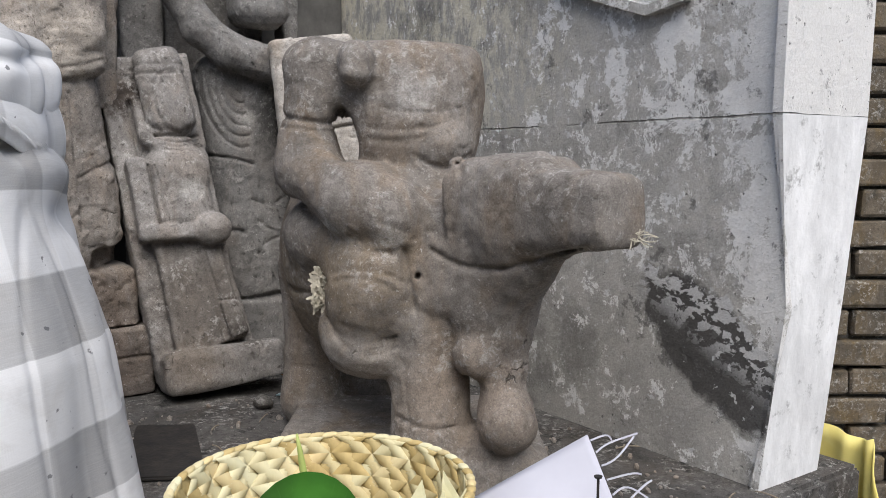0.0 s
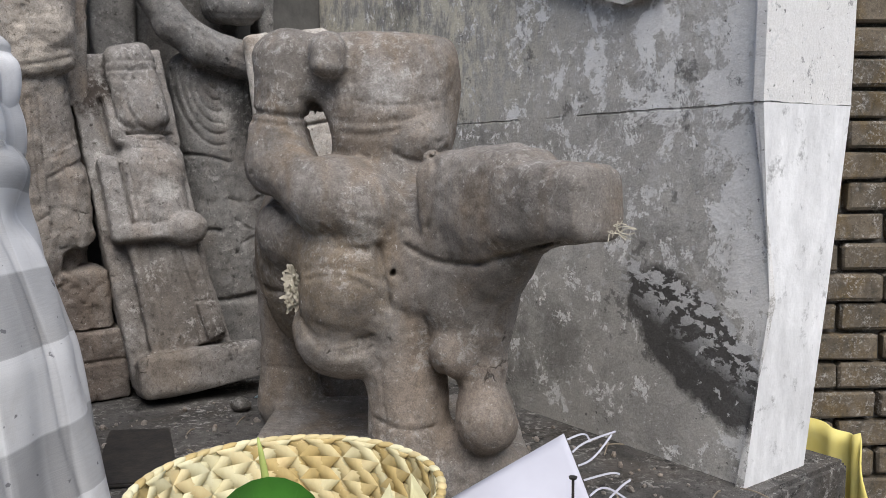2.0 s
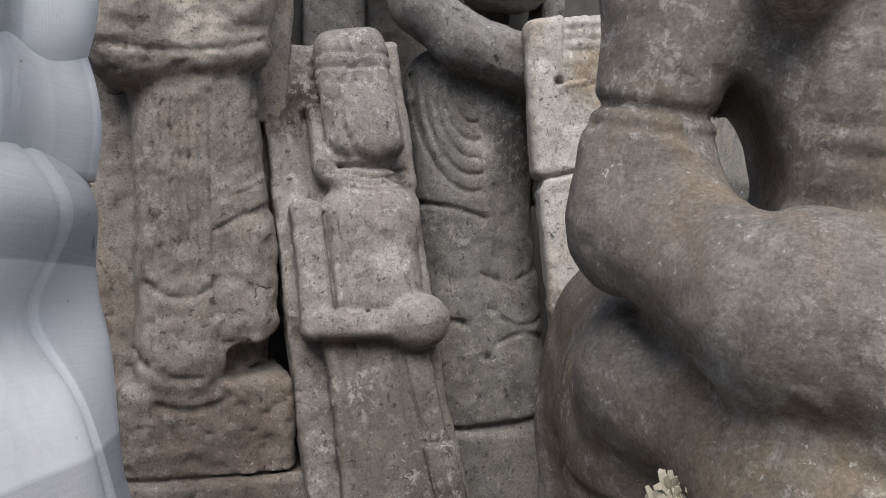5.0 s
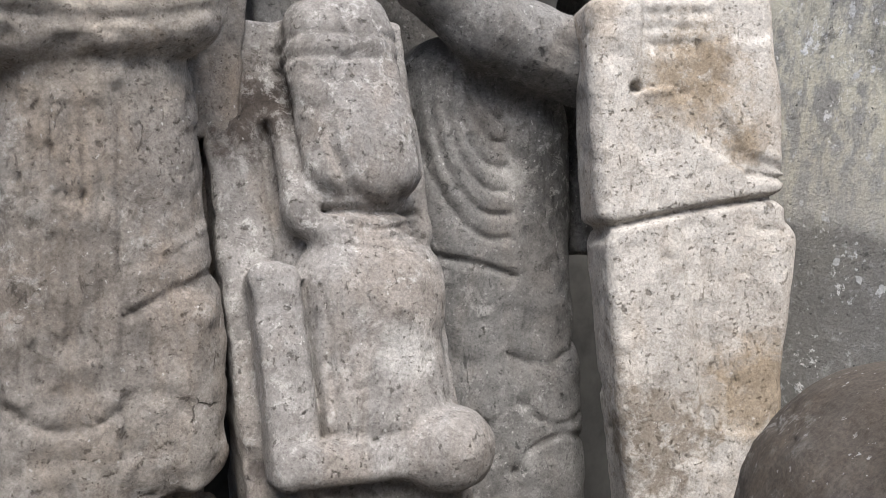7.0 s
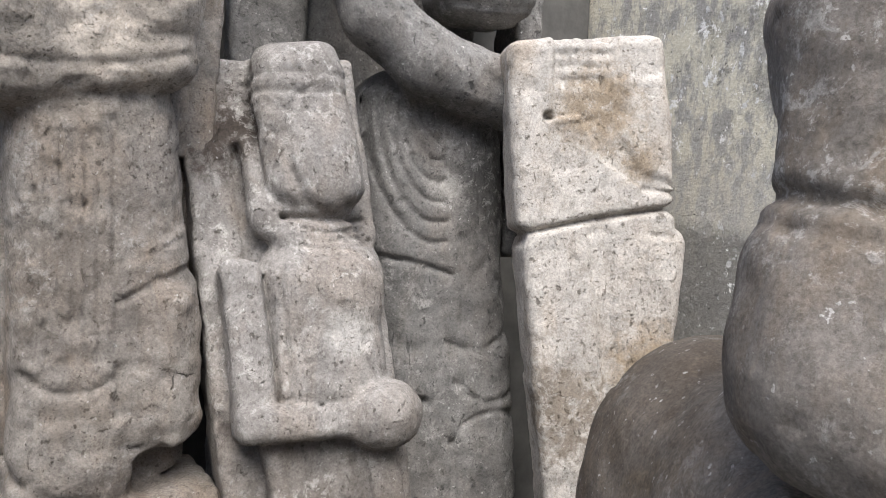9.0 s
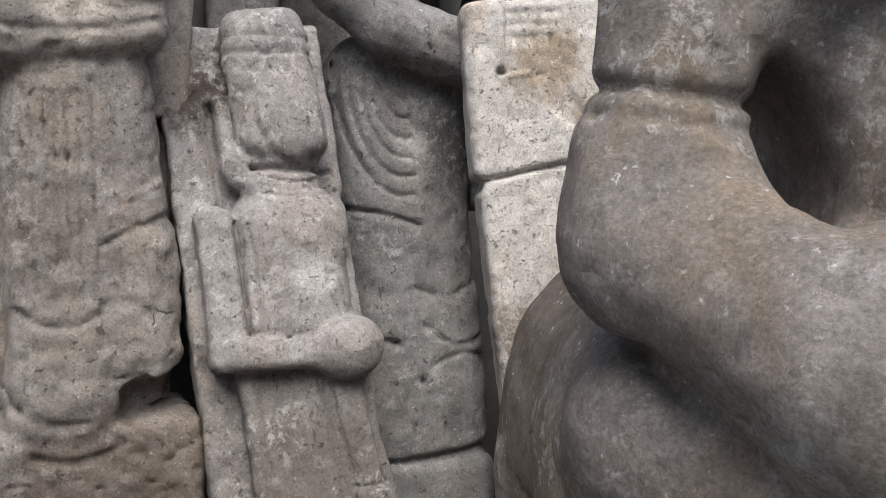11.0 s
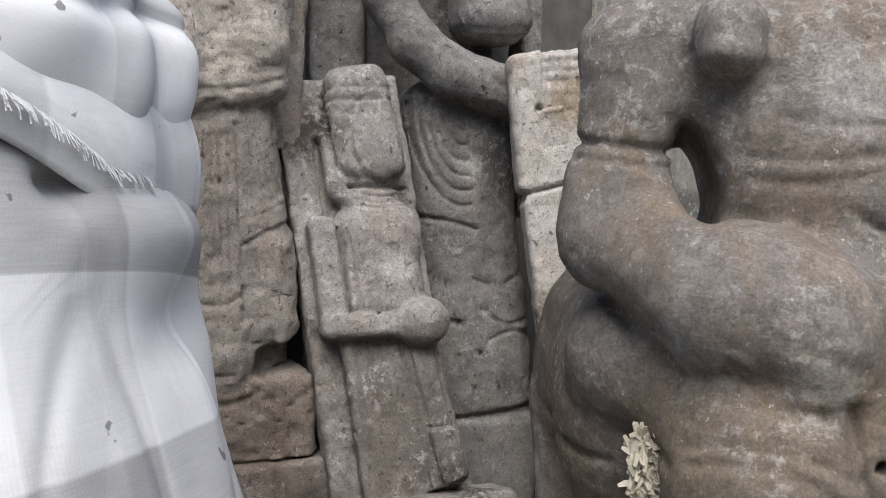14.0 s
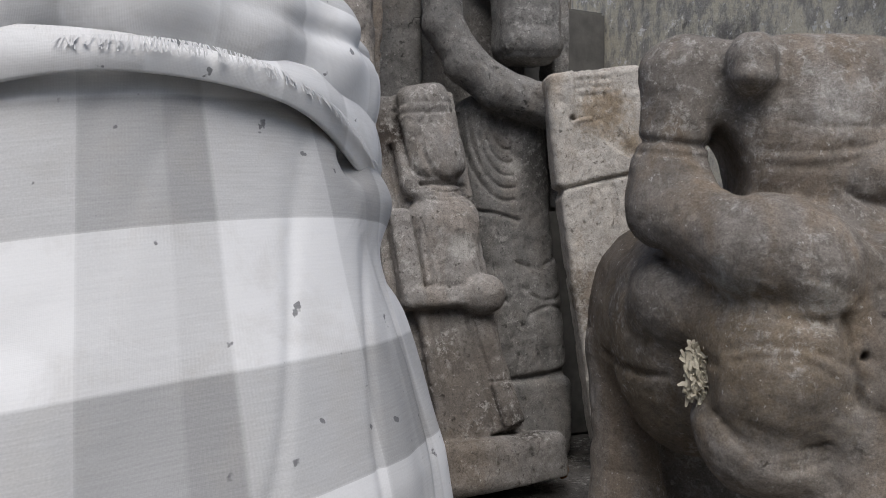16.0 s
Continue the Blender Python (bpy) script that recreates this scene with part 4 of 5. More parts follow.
    for i in range(9):
        s.groove((-0.072 + 0.011 * i, -0.04, 0.588 - 0.006 * i), (-0.060 + 0.011 * i, -0.04, 0.574 - 0.006 * i), 0.0018, deep=0.0022)
    s.wear(0.0018, 0.0011, 0.0035, 14.0)
    ob = s.skin("draped_statue", STONE_GREY)
    ob.matrix_world = pose(-0.334, 1.458, 0.002, 0, 0, 27)
    return tagged(ob, "blue-grey stone statue with a draped skirt and a bent arm", "statue")


def broken():
    """Pale relief slab broken across, the upper piece set back on the lower."""
    s = Clay((-0.12, -0.04, -0.002), (0.11, 0.09, 0.62), 0.0024)
    s.box((-0.010, 0.034, 0.485), (0.072, 0.030, 0.094), 0.012, -6, k=0.002)
    s.box((0.016, 0.034, 0.235), (0.062, 0.030, 0.192), 0.010, -8, k=0.002)
    s.box((0.040, 0.034, 0.330), (0.036, 0.030, 0.088), 0.016, 4, k=0.004)
    # top slanting down towards the back corner, rounded shoulders, broken flank
    s.cutbox((-0.060, 0.034, 0.607), (0.110, 0.060, 0.030), 0.004, -15, k=0.008)
    s.ell((0.082, 0.034, 0.598), (0.034, 0.08, 0.050), -24, k=0.010, cut=True)
    s.ell((0.090, 0.034, 0.235), (0.028, 0.08, 0.040), 20, k=0.012, cut=True)
    s.groove((-0.10, -0.01, 0.394), (0.08, -0.01, 0.436), 0.0022, sag=-0.004, deep=0.011)
    s.ell((-0.082, 0.034, 0.398), (0.018, 0.09, 0.010), -14, k=0.006, cut=True)
    s.ell((0.074, 0.034, 0.436), (0.014, 0.09, 0.006), -14, k=0.006, cut=True)
    # sunk field beside the rim, a bent band across it, the ridge of the lower piece
    s.sink([(-0.048, 0.600), (-0.047, 0.504), (-0.024, 0.509), (-0.004, 0.470), (0.034, 0.448), (0.080, 0.452), (0.080, 0.600)], 0.0035, 0.0012)
    s.sink([(0.000, 0.540), (0.045, 0.545), (0.066, 0.500), (0.060, 0.456), (0.034, 0.462), (0.012, 0.490)], -0.0030, 0.004)
    s.sink([(-0.045, 0.500), (-0.018, 0.503), (-0.020, 0.462), (-0.044, 0.455)], 0.0018, 0.0025)
    s.sink([(-0.015, 0.416), (0.076, 0.438), (0.090, 0.330), (0.080, 0.260), (0.012, 0.260), (-0.001, 0.336)], 0.0022, 0.002)
    s.sink([(-0.012, 0.416), (0.006, 0.420), (0.018, 0.300), (0.008, 0.270)], 0.0026, 0.004)
    for i in range(5):
        s.groove((-0.042 + 0.010 * i, -0.01, 0.575), (-0.040 + 0.010 * i, -0.01, 0.532), 0.0018, deep=0.0022)
    for i in range(4):
        s.groove((-0.046, -0.01, 0.570 - 0.011 * i), (0.004, -0.01, 0.574 - 0.011 * i), 0.0018, deep=0.0016)
    s.groove((-0.0485, -0.01, 0.580), (-0.0480, -0.01, 0.505), 0.0018, deep=0.003)
    s.ell((-0.052, 0.002, 0.506), (0.004, 0.014, 0.004), 0, k=0.002, cut=True)
    s.groove((-0.047, -0.01, 0.504), (-0.024, -0.01, 0.509), 0.0018, deep=0.0022)
    s.groove((0.034, -0.01, 0.447), (0.066, -0.01, 0.446), 0.0022, deep=0.005)
    s.groove((0.010, -0.01, 0.275), (0.030, -0.01, 0.15), 0.003, deep=0.003)
    s.wear(0.0009, 0.0009, 0.0034, 19.0)
    ob = s.skin("broken_statue", STONE_PALE)
    ob.matrix_world = pose(-0.2, 1.408, 0.002, 0, 0, 11)
    return tagged(ob, "pale stone relief slab cracked across, standing behind the rider", "statue")


rider(), leaning(), skirted(), draped(), broken()

# ---- cloth-wrapped statue ----
WRAP = Vector((-0.57, 0.745, 0.0))


def wrap_radius(th, z):
    """Distance of the cloth from the middle, with soft folds, a bulge by the knot and slack below."""
    r = float(np.interp(z, (0.0, 0.03, 0.19, 0.30, 0.34, 0.385, 0.42, 0.45), (0.266, 0.262, 0.243, 0.212, 0.202, 0.190, 0.182, 0.178)))
    hang = min(1.0, max(0.0, (0.40 - z) / 0.3))
    fold = 0.006 * math.sin(3 * th + 1 + z * 4) + 0.005 * math.sin(7 * th - z * 9) + 0.003 * math.sin(13 * th + z * 14)
    fold += 0.012 * math.exp(-((th - 0.05 - 0.5 * (0.36 - z)) / 0.10) ** 2) * hang
    fold -= 0.008 * math.exp(-((th + 0.16 - 0.3 * (0.36 - z)) / 0.07) ** 2) * hang
    crumple = noise.noise(Vector((th * 4.5, z * 11, 3.0)))
    fold += 0.007 * crumple - 0.006 * max(0.0, 1 - abs(noise.noise(Vector((th * 3.1 + 5, z * 5.0, 9.0)))) * 9)
    bulge = 0.010 * math.exp(-((th - 0.12) / 0.28) ** 2 - ((z - 0.365) / 0.026) ** 2)
    bulge += 0.013 * math.exp(-((th - 0.46) / 0.24) ** 2 - ((z - 0.362) / 0.024) ** 2)
    bulge -= 0.016 * math.exp(-((th + 0.10) / 0.06) ** 2 - ((z - 0.380) / 0.009) ** 2)
    pinch = -0.010 * math.exp(-((th - 0.34) / 0.20) ** 2 - ((z - 0.315) / 0.02) ** 2)
    corner = 0.010 * math.exp(-((th - 0.66) / 0.17) ** 2) * min(1.0, max(0.0, (z - 0.24) / 0.06))
    return r + 0.6 * fold * (0.35 + 0.65 * hang) + bulge + pinch + corner


def belt_edge(th):
    d = math.degrees(th)
    return max(0.372, 0.414 - 0.04 * ((d + 45) / 45) ** 2)


def sheet(name, rows, cols, at, material, parent, thick=0.0025):
    """A cloth surface: at(u, v) gives place and cloth coordinates in metres."""
    verts, uvs = [], []
    for j in range(rows + 1):
        for i in range(cols + 1):
            p, uv = at(i / cols, j / rows)
            verts.append(tuple(p)), uvs.append(uv)
    w = cols + 1
    faces = [(j * w + i, j * w + i + 1, (j + 1) * w + i + 1, (j + 1) * w + i) for j in range(rows) for i in range(cols)]
    ob = link_mesh(name, verts, faces, material, parent, smooth=True)
    layer = ob.data.uv_layers.new(name="cloth")
    for loop in ob.data.loops:
        layer.data[loop.index].uv = uvs[loop.vertex_index]
    mod = ob.modifiers.new("thick", "SOLIDIFY")
    mod.thickness, mod.offset = thick, 0
    return ob


def wrapped():
    s = Clay((-0.78, 0.54, -0.002), (-0.36, 0.95, 0.60), 0.006)
    s.cap((WRAP.x, WRAP.y, 0.08), 0.15, (WRAP.x, WRAP.y, 0.36), 0.135, k=0.02)
    s.ell((WRAP.x, WRAP.y + 0.02, 0.49), (0.11, 0.10, 0.07), 0, k=0.02)
    s.ell((WRAP.x + 0.07, WRAP.y + 0.06, 0.53), (0.04, 0.04, 0.03), 0, k=0.01)
    s.wear(0.006, 0.002, 0.004, 23.0)
    tagged(s.skin("covered_statue", STONE_BACK), "brown stone statue almost hidden under a chequered cloth", "statue")
    thing = tagged(new("wrapped_cloth"), "black-and-white chequered cotton cloth wrapped round a statue, worn and dirty", "cloth")

    def skirt(u, v):
        th = radians(-170 + 340 * u) - 0.2
        z = 0.003 + 0.44 * v
        r = wrap_radius(th, z)
        return WRAP + Vector((r * math.cos(th), r * math.sin(th), z)), (th * 0.21 + 0.2126 + 3, z - 0.205 + 0.035 - 0.035 * math.cos(th + 0.2) + 2.8)
    sheet("skirt", 110, 360, skirt, CHECKS, thing)

    def lip(u, v):
        th = radians(-170 + 340 * u) - 0.2
        low = belt_edge(th)
        z = low + (0.432 - low) * v
        r = 0.1965 + 0.016 * math.exp(-((th - 0.62) / 0.16) ** 2) + 0.005 * math.sin(math.pi * v) - 0.006 * v + 0.002 * math.sin(11 * th)
        return WRAP + Vector((r * math.cos(th), r * math.sin(th), z)), (th * 0.21 + 0.25 + 3, z * 1.2 + 1.02)
    sheet("belt_lip", 14, 360, lip, CHECKS, thing)

    def roll(u, v):
        th = radians(-170 + 340 * u) - 0.2
        low = belt_edge(th) + 0.012 + 0.006 * math.sin(3 * th)
        a = -0.9 + 2.5 * v
        z = 0.5 * (low + 0.49) + 0.5 * (0.50 - low) * math.sin(min(a, 1.57))
        r = 0.161 + 0.017 * math.exp(-((th - 0.62) / 0.16) ** 2) + 0.036 * math.cos(a) + 0.0035 * math.sin(8 * th + 3 * v) + 0.002 * math.sin(19 * th - 6 * v)
        r -= 0.007 * math.exp(-((v - 0.5 - 0.12 * math.sin(2.3 * th)) / 0.05) ** 2) * (0.5 + 0.5 * math.sin(3 * th + 1))
        return WRAP + Vector((r * math.cos(th), r * math.sin(th), z)), (th * 0.21 + 0.29 + 3, 0.9 + v * 0.13)
    sheet("belt_roll", 30, 360, roll, CHECKS, thing)
    # fringe of loose warp ends along the lower edge of the roll
    bm = bmesh.new()
    rnd = random.Random(3)
    for i in range(300):
        th = radians(rnd.uniform(-60, 12))
        low = belt_edge(th) + 0.014
        r = 0.203
        a = WRAP + Vector(((r - 0.003) * math.cos(th), (r - 0.003) * math.sin(th), low + 0.003))
        th2 = th + rnd.uniform(-0.015, 0.015)
        b = WRAP + Vector(((r + 0.001) * math.cos(th2), (r + 0.001) * math.sin(th2), low - rnd.uniform(0.001, 0.006)))
        side = Vector((-math.sin(th), math.cos(th), 0)) * 0.00035
        bm.faces.new([bm.verts.new(p) for p in (a - side, a + side, b + side, b - side)])
    part("fringe", bm, CHECKS, thing, "frayed grey warp ends")


wrapped()

# ---- offerings and litter ----
def ribbon(path, width, normal, thick=0.0006):
    """A flat strip through the points of path, as a bmesh."""
    bm = bmesh.new()
    rows = []
    n = len(path)
    for i, p in enumerate(path):
        p = Vector(p)
        d = (Vector(path[min(i + 1, n - 1)]) - Vector(path[max(i - 1, 0)])).normalized()
        side = d.cross(Vector(normal)).normalized()
        w = width(i / (n - 1)) if callable(width) else width
        up = side.cross(d) * thick
        rows.append([bm.verts.new(p + side * w - up), bm.verts.new(p - side * w - up), bm.verts.new(p - side * w + up), bm.verts.new(p + side * w + up)])
    for a, b in zip(rows, rows[1:]):
        for k in range(4):
            bm.faces.new((a[k], a[(k + 1) % 4], b[(k + 1) % 4], b[k]))
    bm.faces.new(rows[0]), bm.faces.new(rows[-1])
    return bm


BASKET = Vector((-0.080, 0.535, 0.0))


def basket():
    thing = tagged(new("woven_basket"), "round offering basket plaited from pale dried palm leaf", "basket")
    R, H = 0.099, 0.151

    def at(th, v, off=0.0):
        r = (R - 0.018 * (1 - v)) + off
        return BASKET + Vector((r * math.cos(th), r * math.sin(th), 0.004 + H * v))
    seg = 72
    verts = [at(2 * math.pi * i / seg, j / 6, 0.0) for j in range(7) for i in range(seg)]
    faces = [(j * seg + i, j * seg + (i + 1) % seg, (j + 1) * seg + (i + 1) % seg, (j + 1) * seg + i) for j in range(6) for i in range(seg)]
    faces.append(tuple(range(seg - 1, -1, -1)))
    ob = link_mesh("wall", verts, faces, PALM, thing, smooth=True)
    mod = ob.modifiers.new("thick", "SOLIDIFY")
    mod.thickness, mod.offset = 0.002, 0
    # two families of slanting strips, each passing over two and under two of the other
    count, steps = 36, 48
    for name, sign in (("inner_weave", -1), ("outer_weave", 1)):
        bm = bmesh.new()
        pitch = 2 * math.pi / count
        reach = H / R
        for way in (1, -1):
            for i in range(count):
                rows = []
                for k in range(steps + 1):
                    v = k / steps
                    mid = i * pitch + way * v * reach
                    cross = 2 * (mid - i * pitch) / pitch * way
                    over = math.tanh(3 * math.sin(math.pi * (cross * 0.5 + (i % 2) * 1.0 + (0 if way > 0 else 1)) ))
                    lift = sign * (0.0020 + 0.0008 * over)
                    rows.append([bm.verts.new(at(mid + side * pitch * 0.47, v, lift + sign * 0.0002 * (1 - side * side))) for side in (-1, 0, 1)])
                for a, b in zip(rows, rows[1:]):
                    for q in (0, 1):
                        bm.faces.new((a[q], a[q + 1], b[q + 1], b[q]))
        ob = part(name, bm, PLAIT, thing, smooth=True)
        tagged(ob, kind="stuff")
        mod = ob.modifiers.new("thick", "SOLIDIFY")
        mod.thickness = 0.0006
    # plaited rim
    bm = bmesh.new()
    for i in range(60):
        th = 2 * math.pi * i / 60
        m = Matrix.Translation(at(th, 1.0)) @ Matrix.Rotation(th + math.pi / 2, 4, "Z") @ Matrix.Rotation(0.15, 4, "Y") @ Matrix.Diagonal((0.0085, 0.0034, 0.0024, 1))
        bmesh.ops.create_icosphere(bm, subdivisions=2, radius=1, matrix=m)
    part("rim", bm, PLAIT, thing, smooth=True)


def leaf_blade(name, points, width, material, label, normal=(0, -1, 0.3)):
    return tagged(part(name, ribbon(points, width, normal), material, smooth=True), label, "leaf")


def arc(a, b, bow, n=14):
    a, b = Vector(a), Vector(b)
    return [a.lerp(b, i / n) + Vector(bow) * 4 * (i / n) * (1 - i / n) for i in range(n + 1)]


basket()
leaf_blade("palm_leaf", arc((-0.086, 0.515, 0.06), (-0.0955, 0.525, 0.1925), (0.004, 0.0, 0.0)), lambda t: 0.0048 * (1 - t) ** 0.6 + 0.0006, GREEN_PALE, "pale green palm blade upright in the offering basket")
leaf_blade("banana_leaf", arc((-0.125, 0.50, 0.118), (-0.035, 0.50, 0.108), (0, 0.0, 0.042)), lambda t: 0.02 * math.sin(math.pi * min(1, t + 0.12)) + 0.004, GREEN, "dark green leaf curled inside the basket", (0, -0.6, 0.8))


def cut_palm():
    """Pleated palm strip with a saw-toothed edge."""
    thing = tagged(new("palm_offering"), "pale palm-leaf offering with a saw-toothed edge in the basket", "offering")
    rnd = random.Random(4)
    for i in range(7):
        bm = bmesh.new()
        x = -0.032 + 0.0072 * i
        base = Vector((x, 0.515 + 0.004 * (i % 2), 0.09))
        h = 0.055 + 0.008 * (i % 3) + rnd.uniform(-0.004, 0.004) + 0.0015 * i
        pts = [base + Vector((-0.006, 0, 0)), base + Vector((0.006, 0, 0)), base + Vector((0.008, 0.004, h * 0.75)), base + Vector((0.004 - 0.008 * (i % 2), 0.006, h)), base + Vector((-0.005, 0.003, h * 0.8))]
        f = bm.faces.new([bm.verts.new(p) for p in pts])
        ex = bmesh.ops.extrude_face_region(bm, geom=[f])
        for v in ex["geom"]:
            if isinstance(v, bmesh.types.BMVert):
                v.co.y += 0.0008
        part("palm_strip", bm, PALM_PALE, thing)


cut_palm()


def white_cloth():
    thing = tagged(new("white_cloth"), "folded white cotton cloth with a frayed edge beside the basket", "cloth")
    tray = tagged(prism("offering_box", [(0.03, 0.52, 0.002), (0.11, 0.56, 0.002), (0.10, 0.66, 0.002), (0.02, 0.64, 0.002)], (0, 0, 0.10), PALM, None, 0.003), "low palm-leaf offering box under a white cloth", "box")
    a, b, c, d = Vector((0.012, 0.60, 0.110)), Vector((0.108, 0.60, 0.166)), Vector((0.135, 0.50, 0.105)), Vector((0.01, 0.47, 0.09))

    def at(u, v):
        p = a.lerp(b, u).lerp(d.lerp(c, u), v)
        p.z += 0.004 * math.sin(u * 5 + v * 2) * math.sin(math.pi * v) - 0.03 * v * v
        return p, (u, v)
    sheet("fold", 16, 24, at, WHITE, thing, 0.003)
    rnd = random.Random(2)
    for i in range(11):
        bm_path = []
        t = 0.05 + 0.09 * i
        p = b.lerp(c, min(1, t)) + Vector((0, 0, 0.001 - 0.03 * t * t))
        way = Vector((rnd.uniform(0.6, 1.0), rnd.uniform(-0.1, 0.5), rnd.uniform(-0.2, 0.55))).normalized()
        long = rnd.uniform(0.02, 0.045)
        curl = Vector((rnd.uniform(-1, 1), rnd.uniform(-1, 1), rnd.uniform(-0.5, 1))) * 0.006
        pts = [p + way * long * k / 8 + curl * math.sin(k / 8 * 3.6) for k in range(9)]
        part("thread", ribbon(pts, 0.0006, (0, -1, 0.2)), WHITE, thing, "loose white thread")


white_cloth()


def nail():
    bm = bmesh.new()
    bmesh.ops.create_cone(bm, cap_ends=True, segments=10, radius1=0.0009, radius2=0.0009, depth=0.05, matrix=Matrix.Translation((0.1, 0.515, 0.142)))
    bmesh.ops.create_cone(bm, cap_ends=True, segments=12, radius1=0.0024, radius2=0.0028, depth=0.0012, matrix=Matrix.Translation((0.1, 0.515, 0.1673)))
    tagged(part("nail", bm, IRON), "dark iron nail stuck through the white cloth", "nail")


nail()


def yellow_band():
    """Cloth band tied round the ledge, standing a little above it."""
    pts = [shrine(0.14, 0.70, 0), shrine(0.185, 0.80, 0), shrine(0.190, 0.90, 0), shrine(0.196, 0.985, 0), shrine(0.17, 1.025, 0), shrine(0.05, 1.022, 0), shrine(-0.4, 1.015, 0), shrine(-1.5, 1.015, 0)]
    path = []
    for p, q in zip(pts, pts[1:]):
        path += [p.lerp(q, i / 8) for i in range(8)]
    path.append(pts[-1])

    def at(u, v):
        k = min(len(path) - 2, int(u * (len(path) - 1)))
        p = path[k].lerp(path[k + 1], u * (len(path) - 1) - k)
        top = 0.028 - 0.11 * min(1.0, max(0.0, (u - 0.50) / 0.10))
        z = -0.12 + (0.12 + top) * v + 0.004 * math.sin(u * 40) * v
        return p + Vector((0.003 * math.sin(u * 90), -0.003 * math.sin(u * 70), z)), (u, v)
    thing = sheet("yellow_band", 8, 110, at, YELLOW, None, 0.002)
    tagged(thing, "pale yellow cloth band tied round the ledge", "cloth")


yellow_band()


def dried_flower():
    thing = tagged(new("dried_flower"), "dried whitish flower tucked behind the statue's knee", "flower")
    rnd = random.Random(6)
    c = Vector((-0.138, 0.938, 0.224))
    bm = bmesh.new()
    bmesh.ops.create_icosphere(bm, subdivisions=2, radius=0.011, matrix=Matrix.Translation(c + Vector((0.004, 0.008, 0))))
    part("heart", bm, DRY, thing)
    for i in range(230):
        way = Vector((rnd.uniform(-1, 0.6), rnd.uniform(-1, 0.2), rnd.uniform(-1.3, 1.3))).normalized()
        p = c + Vector((rnd.uniform(-0.006, 0.006), rnd.uniform(-0.003, 0.002), rnd.uniform(-0.019, 0.019)))
        long = rnd.uniform(0.006, 0.013)
        pts = [p + way * long * k / 3 + Vector((0, 0, 0.002 * k * rnd.uniform(-1, 1))) for k in range(4)]
        part("petal", ribbon(pts, lambda t: 0.0026 * (1.15 - t) ** 0.5, (0.3, -1, 0.4), 0.0003), DRY, thing)


dried_flower()


def fibre_tuft():
    """Frayed straw caught at the tip of the beast's muzzle."""
    thing = tagged(new("straw_tuft"), "frayed pale straw caught on the beast's muzzle", "straw")
    rnd = random.Random(9)
    for i in range(14):
        p = Vector((0.172 + rnd.uniform(-0.008, 0.004), 0.728, 0.303 + rnd.uniform(-0.004, 0.004)))
        q = p + Vector((rnd.uniform(-0.004, 0.022), rnd.uniform(-0.008, 0.002), rnd.uniform(-0.006, 0.010)))
        part("straw", ribbon(arc(p, q, (0, 0, rnd.uniform(-0.003, 0.003)), 5), 0.0004, (0, -1, 0.2), 0.0004), DRY, thing)


fibre_tuft()


def grit():
    """Crumbs of stone and soil swept against the feet of the statues."""
    bm = bmesh.new()
    rnd = random.Random(17)
    for i in range(420):
        a, o = rnd.uniform(-0.72, -0.01), rnd.uniform(0.30, 0.97)
        r = rnd.choice((0.0015, 0.002, 0.003, 0.005))
        m = Matrix.Translation(shrine(a, o, r * 0.5)) @ Euler((rnd.random() * 6, rnd.random() * 6, rnd.random() * 6)).to_matrix().to_4x4() @ Matrix.Diagonal((r, r * rnd.uniform(0.6, 1.4), r * 0.7, 1))
        bmesh.ops.create_icosphere(bm, subdivisions=1, radius=1, matrix=m)
    ob = part("grit", bm, STONE_BACK)
    tagged(ob, "loose crumbs of stone and soil on the ledge", "grit", kind="stuff")
    tile = prism("dark_tile", [(-0.425, 1.115, 0.001), (-0.345, 1.12, 0.001), (-0.275, 0.93, 0.001), (-0.37, 0.92, 0.001)], (0, 0, 0.006), IRON, None, 0.002)
    tagged(tile, "flat dark tile lying on the ledge", "tile")


grit()


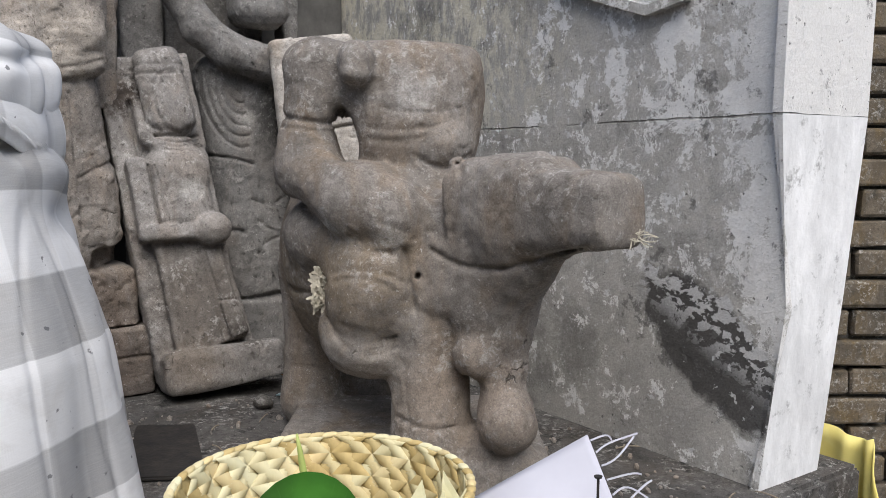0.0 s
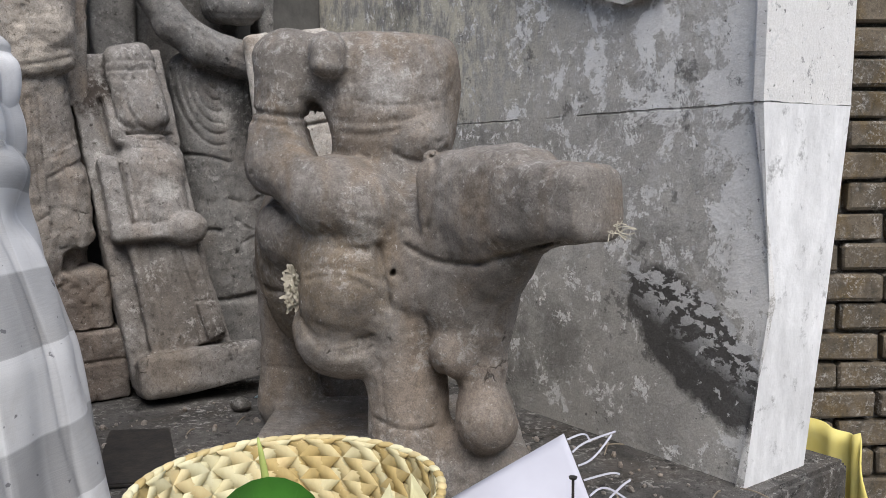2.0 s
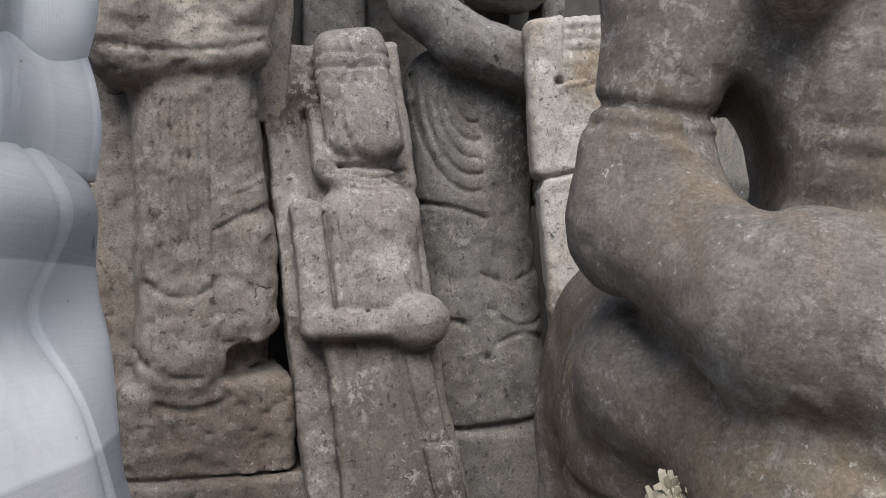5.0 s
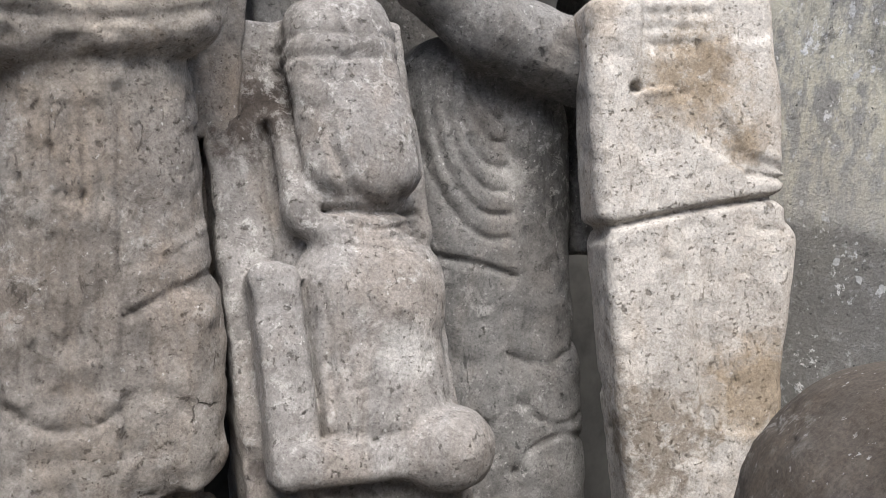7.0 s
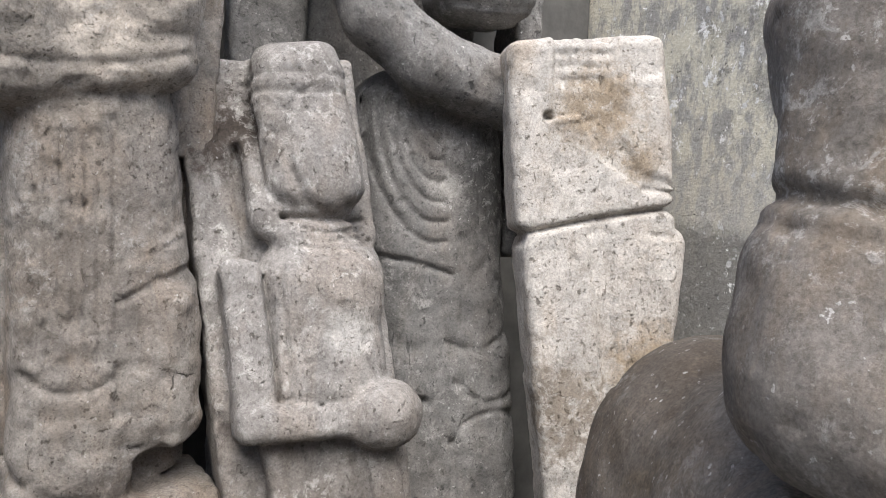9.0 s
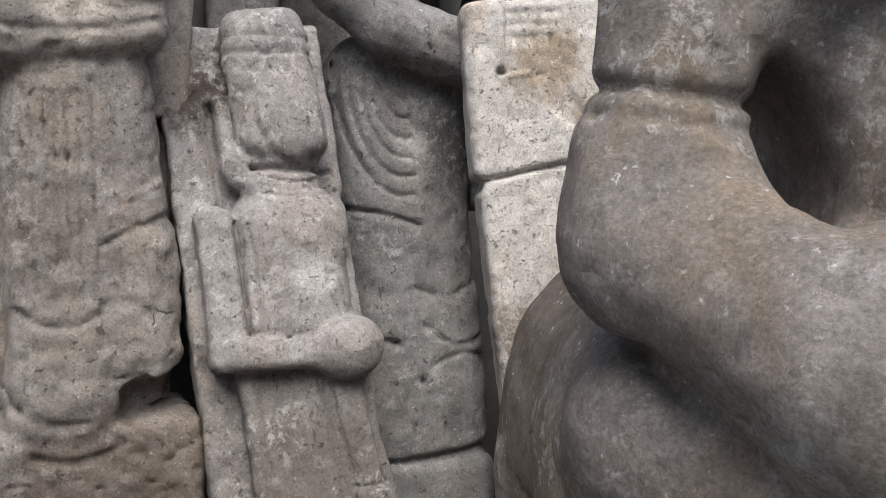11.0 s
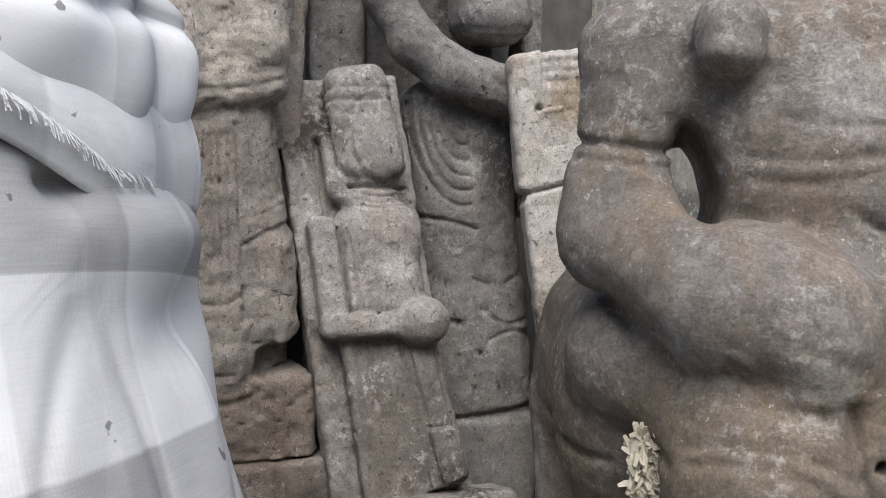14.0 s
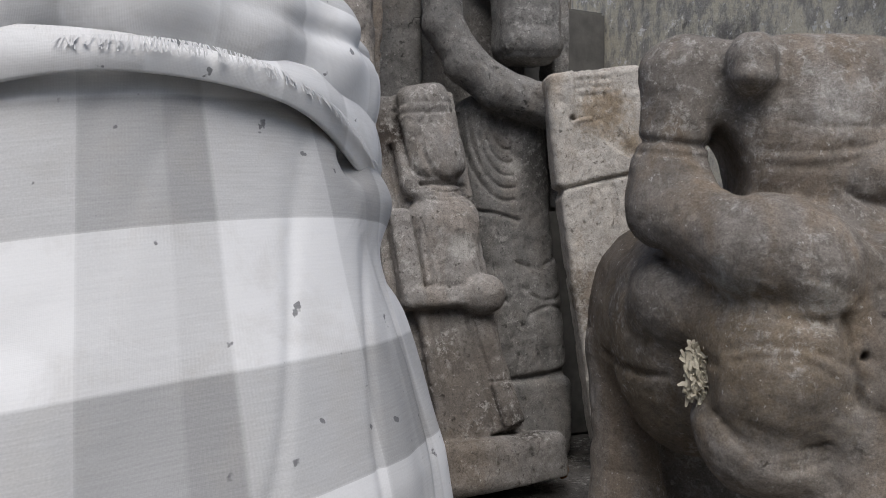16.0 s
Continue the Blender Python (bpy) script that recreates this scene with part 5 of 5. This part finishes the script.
def litter():
    rnd = random.Random(11)
    for i in range(46):
        o, a = rnd.uniform(0.35, 0.98), rnd.uniform(-0.75, -0.01)
        p = shrine(a, o, 0.003)
        th, long = rnd.uniform(0, 6.3), rnd.uniform(0.01, 0.045)
        q = p + Vector((math.cos(th) * long, math.sin(th) * long, 0.001))
        part_ob = part("twig", ribbon(arc(p, q, (0, 0, 0.002), 5), 0.0006, (0, 0, 1), 0.0006), TWIG)
        tagged(part_ob, "thin dry twig lying on the ledge", "twig", "twigs on the ledge")
    for x, y, r, m, name in ((-0.270, 1.215, 0.015, STONE_DARK, "stone"),):
        bm = bmesh.new()
        bmesh.ops.create_icosphere(bm, subdivisions=4, radius=r)
        for v in bm.verts:
            v.co *= 1 + 0.28 * noise.noise(v.co / r * 0.9 + Vector((x * 30, y * 30, 0)))
            v.co.z = v.co.z * 0.7
        ob = part(name, bm, m, smooth=True)
        ob.location = (x, y, r * 0.62)
        tagged(ob, "loose broken stone lying on the ledge", "stone")
    leaf = part("dry_leaf", ribbon(arc((-0.262, 1.36, 0.012), (-0.280, 1.37, 0.045), (0.004, -0.01, 0), 8), lambda t: 0.009 * math.sin(math.pi * min(0.97, t + 0.08)) + 0.001, (0.2, -1, 0.3)), RUST, smooth=True)
    tagged(leaf, "curled orange dry leaf between the statues", "leaf")
    strip = part("plastic_strip", ribbon(arc((-0.26, 1.27, 0.006), (-0.18, 1.25, 0.006), (0, 0, 0.003), 6), 0.006, (0, 0, 1), 0.0008), PLASTIC, smooth=True)
    tagged(strip, "torn blue-grey plastic strip on the ledge", "plastic strip")


litter()


def fragment():
    """Broken statue piece stood in the corner behind the beast."""
    s = Clay((-0.16, 1.34, -0.002), (0.04, 1.50, 0.36), 0.005)
    s.box((-0.060, 1.425, 0.11), (0.060, 0.045, 0.125), 0.01, 6, k=0.004)
    s.box((-0.085, 1.42, 0.255), (0.030, 0.04, 0.030), 0.008, 18, k=0.004)
    s.box((-0.030, 1.43, 0.235), (0.030, 0.03, 0.020), 0.006, -12, k=0.004)
    s.wear(0.004, 0.002, 0.005, 31.0)
    # the dark stone colour stands in for the deep shadow in this corner
    tagged(s.skin("stone_fragment", STONE_DARK), "broken stone fragment stood in the wall corner, coloured dark for shade", "stone")


fragment()

# ---- old brick wall beyond ----
def brick_wall():
    wall = tagged(prism("wall_brick", [(-2.0, 2.62, -0.95), (3.6, 2.62, -0.95), (3.6, 2.8, -0.95), (-2.0, 2.8, -0.95)], (0, 0, 2.3), STONE_DARK), "old mossy brick wall beyond the shrine", "wall", kind="structure")
    shapes = []
    rnd = random.Random(21)
    for k in range(5):
        bm = bmesh.new()
        bmesh.ops.create_cube(bm, size=1, matrix=Matrix.Diagonal((0.255, 0.06, 0.082, 1)))
        bmesh.ops.bevel(bm, geom=list(bm.edges), offset=0.008, segments=1, affect="EDGES")
        for v in bm.verts:
            v.co += Vector((rnd.uniform(-1, 1), rnd.uniform(-1, 1), rnd.uniform(-1, 1))) * 0.004
        me = bpy.data.meshes.new("brick")
        bm.to_mesh(me)
        bm.free()
        me.materials.append(BRICK)
        shapes.append(me)
    for row in range(22):
        for col in range(9):
            x = 0.35 + 0.27 * col + (0.135 if row % 2 else 0) + rnd.uniform(-0.006, 0.006)
            ob = new("brick", shapes[rnd.randrange(5)])
            ob.parent = wall
            ob.location = (x, 2.61 + rnd.uniform(-0.012, 0.006), -0.9 + 0.095 * row)


brick_wall()
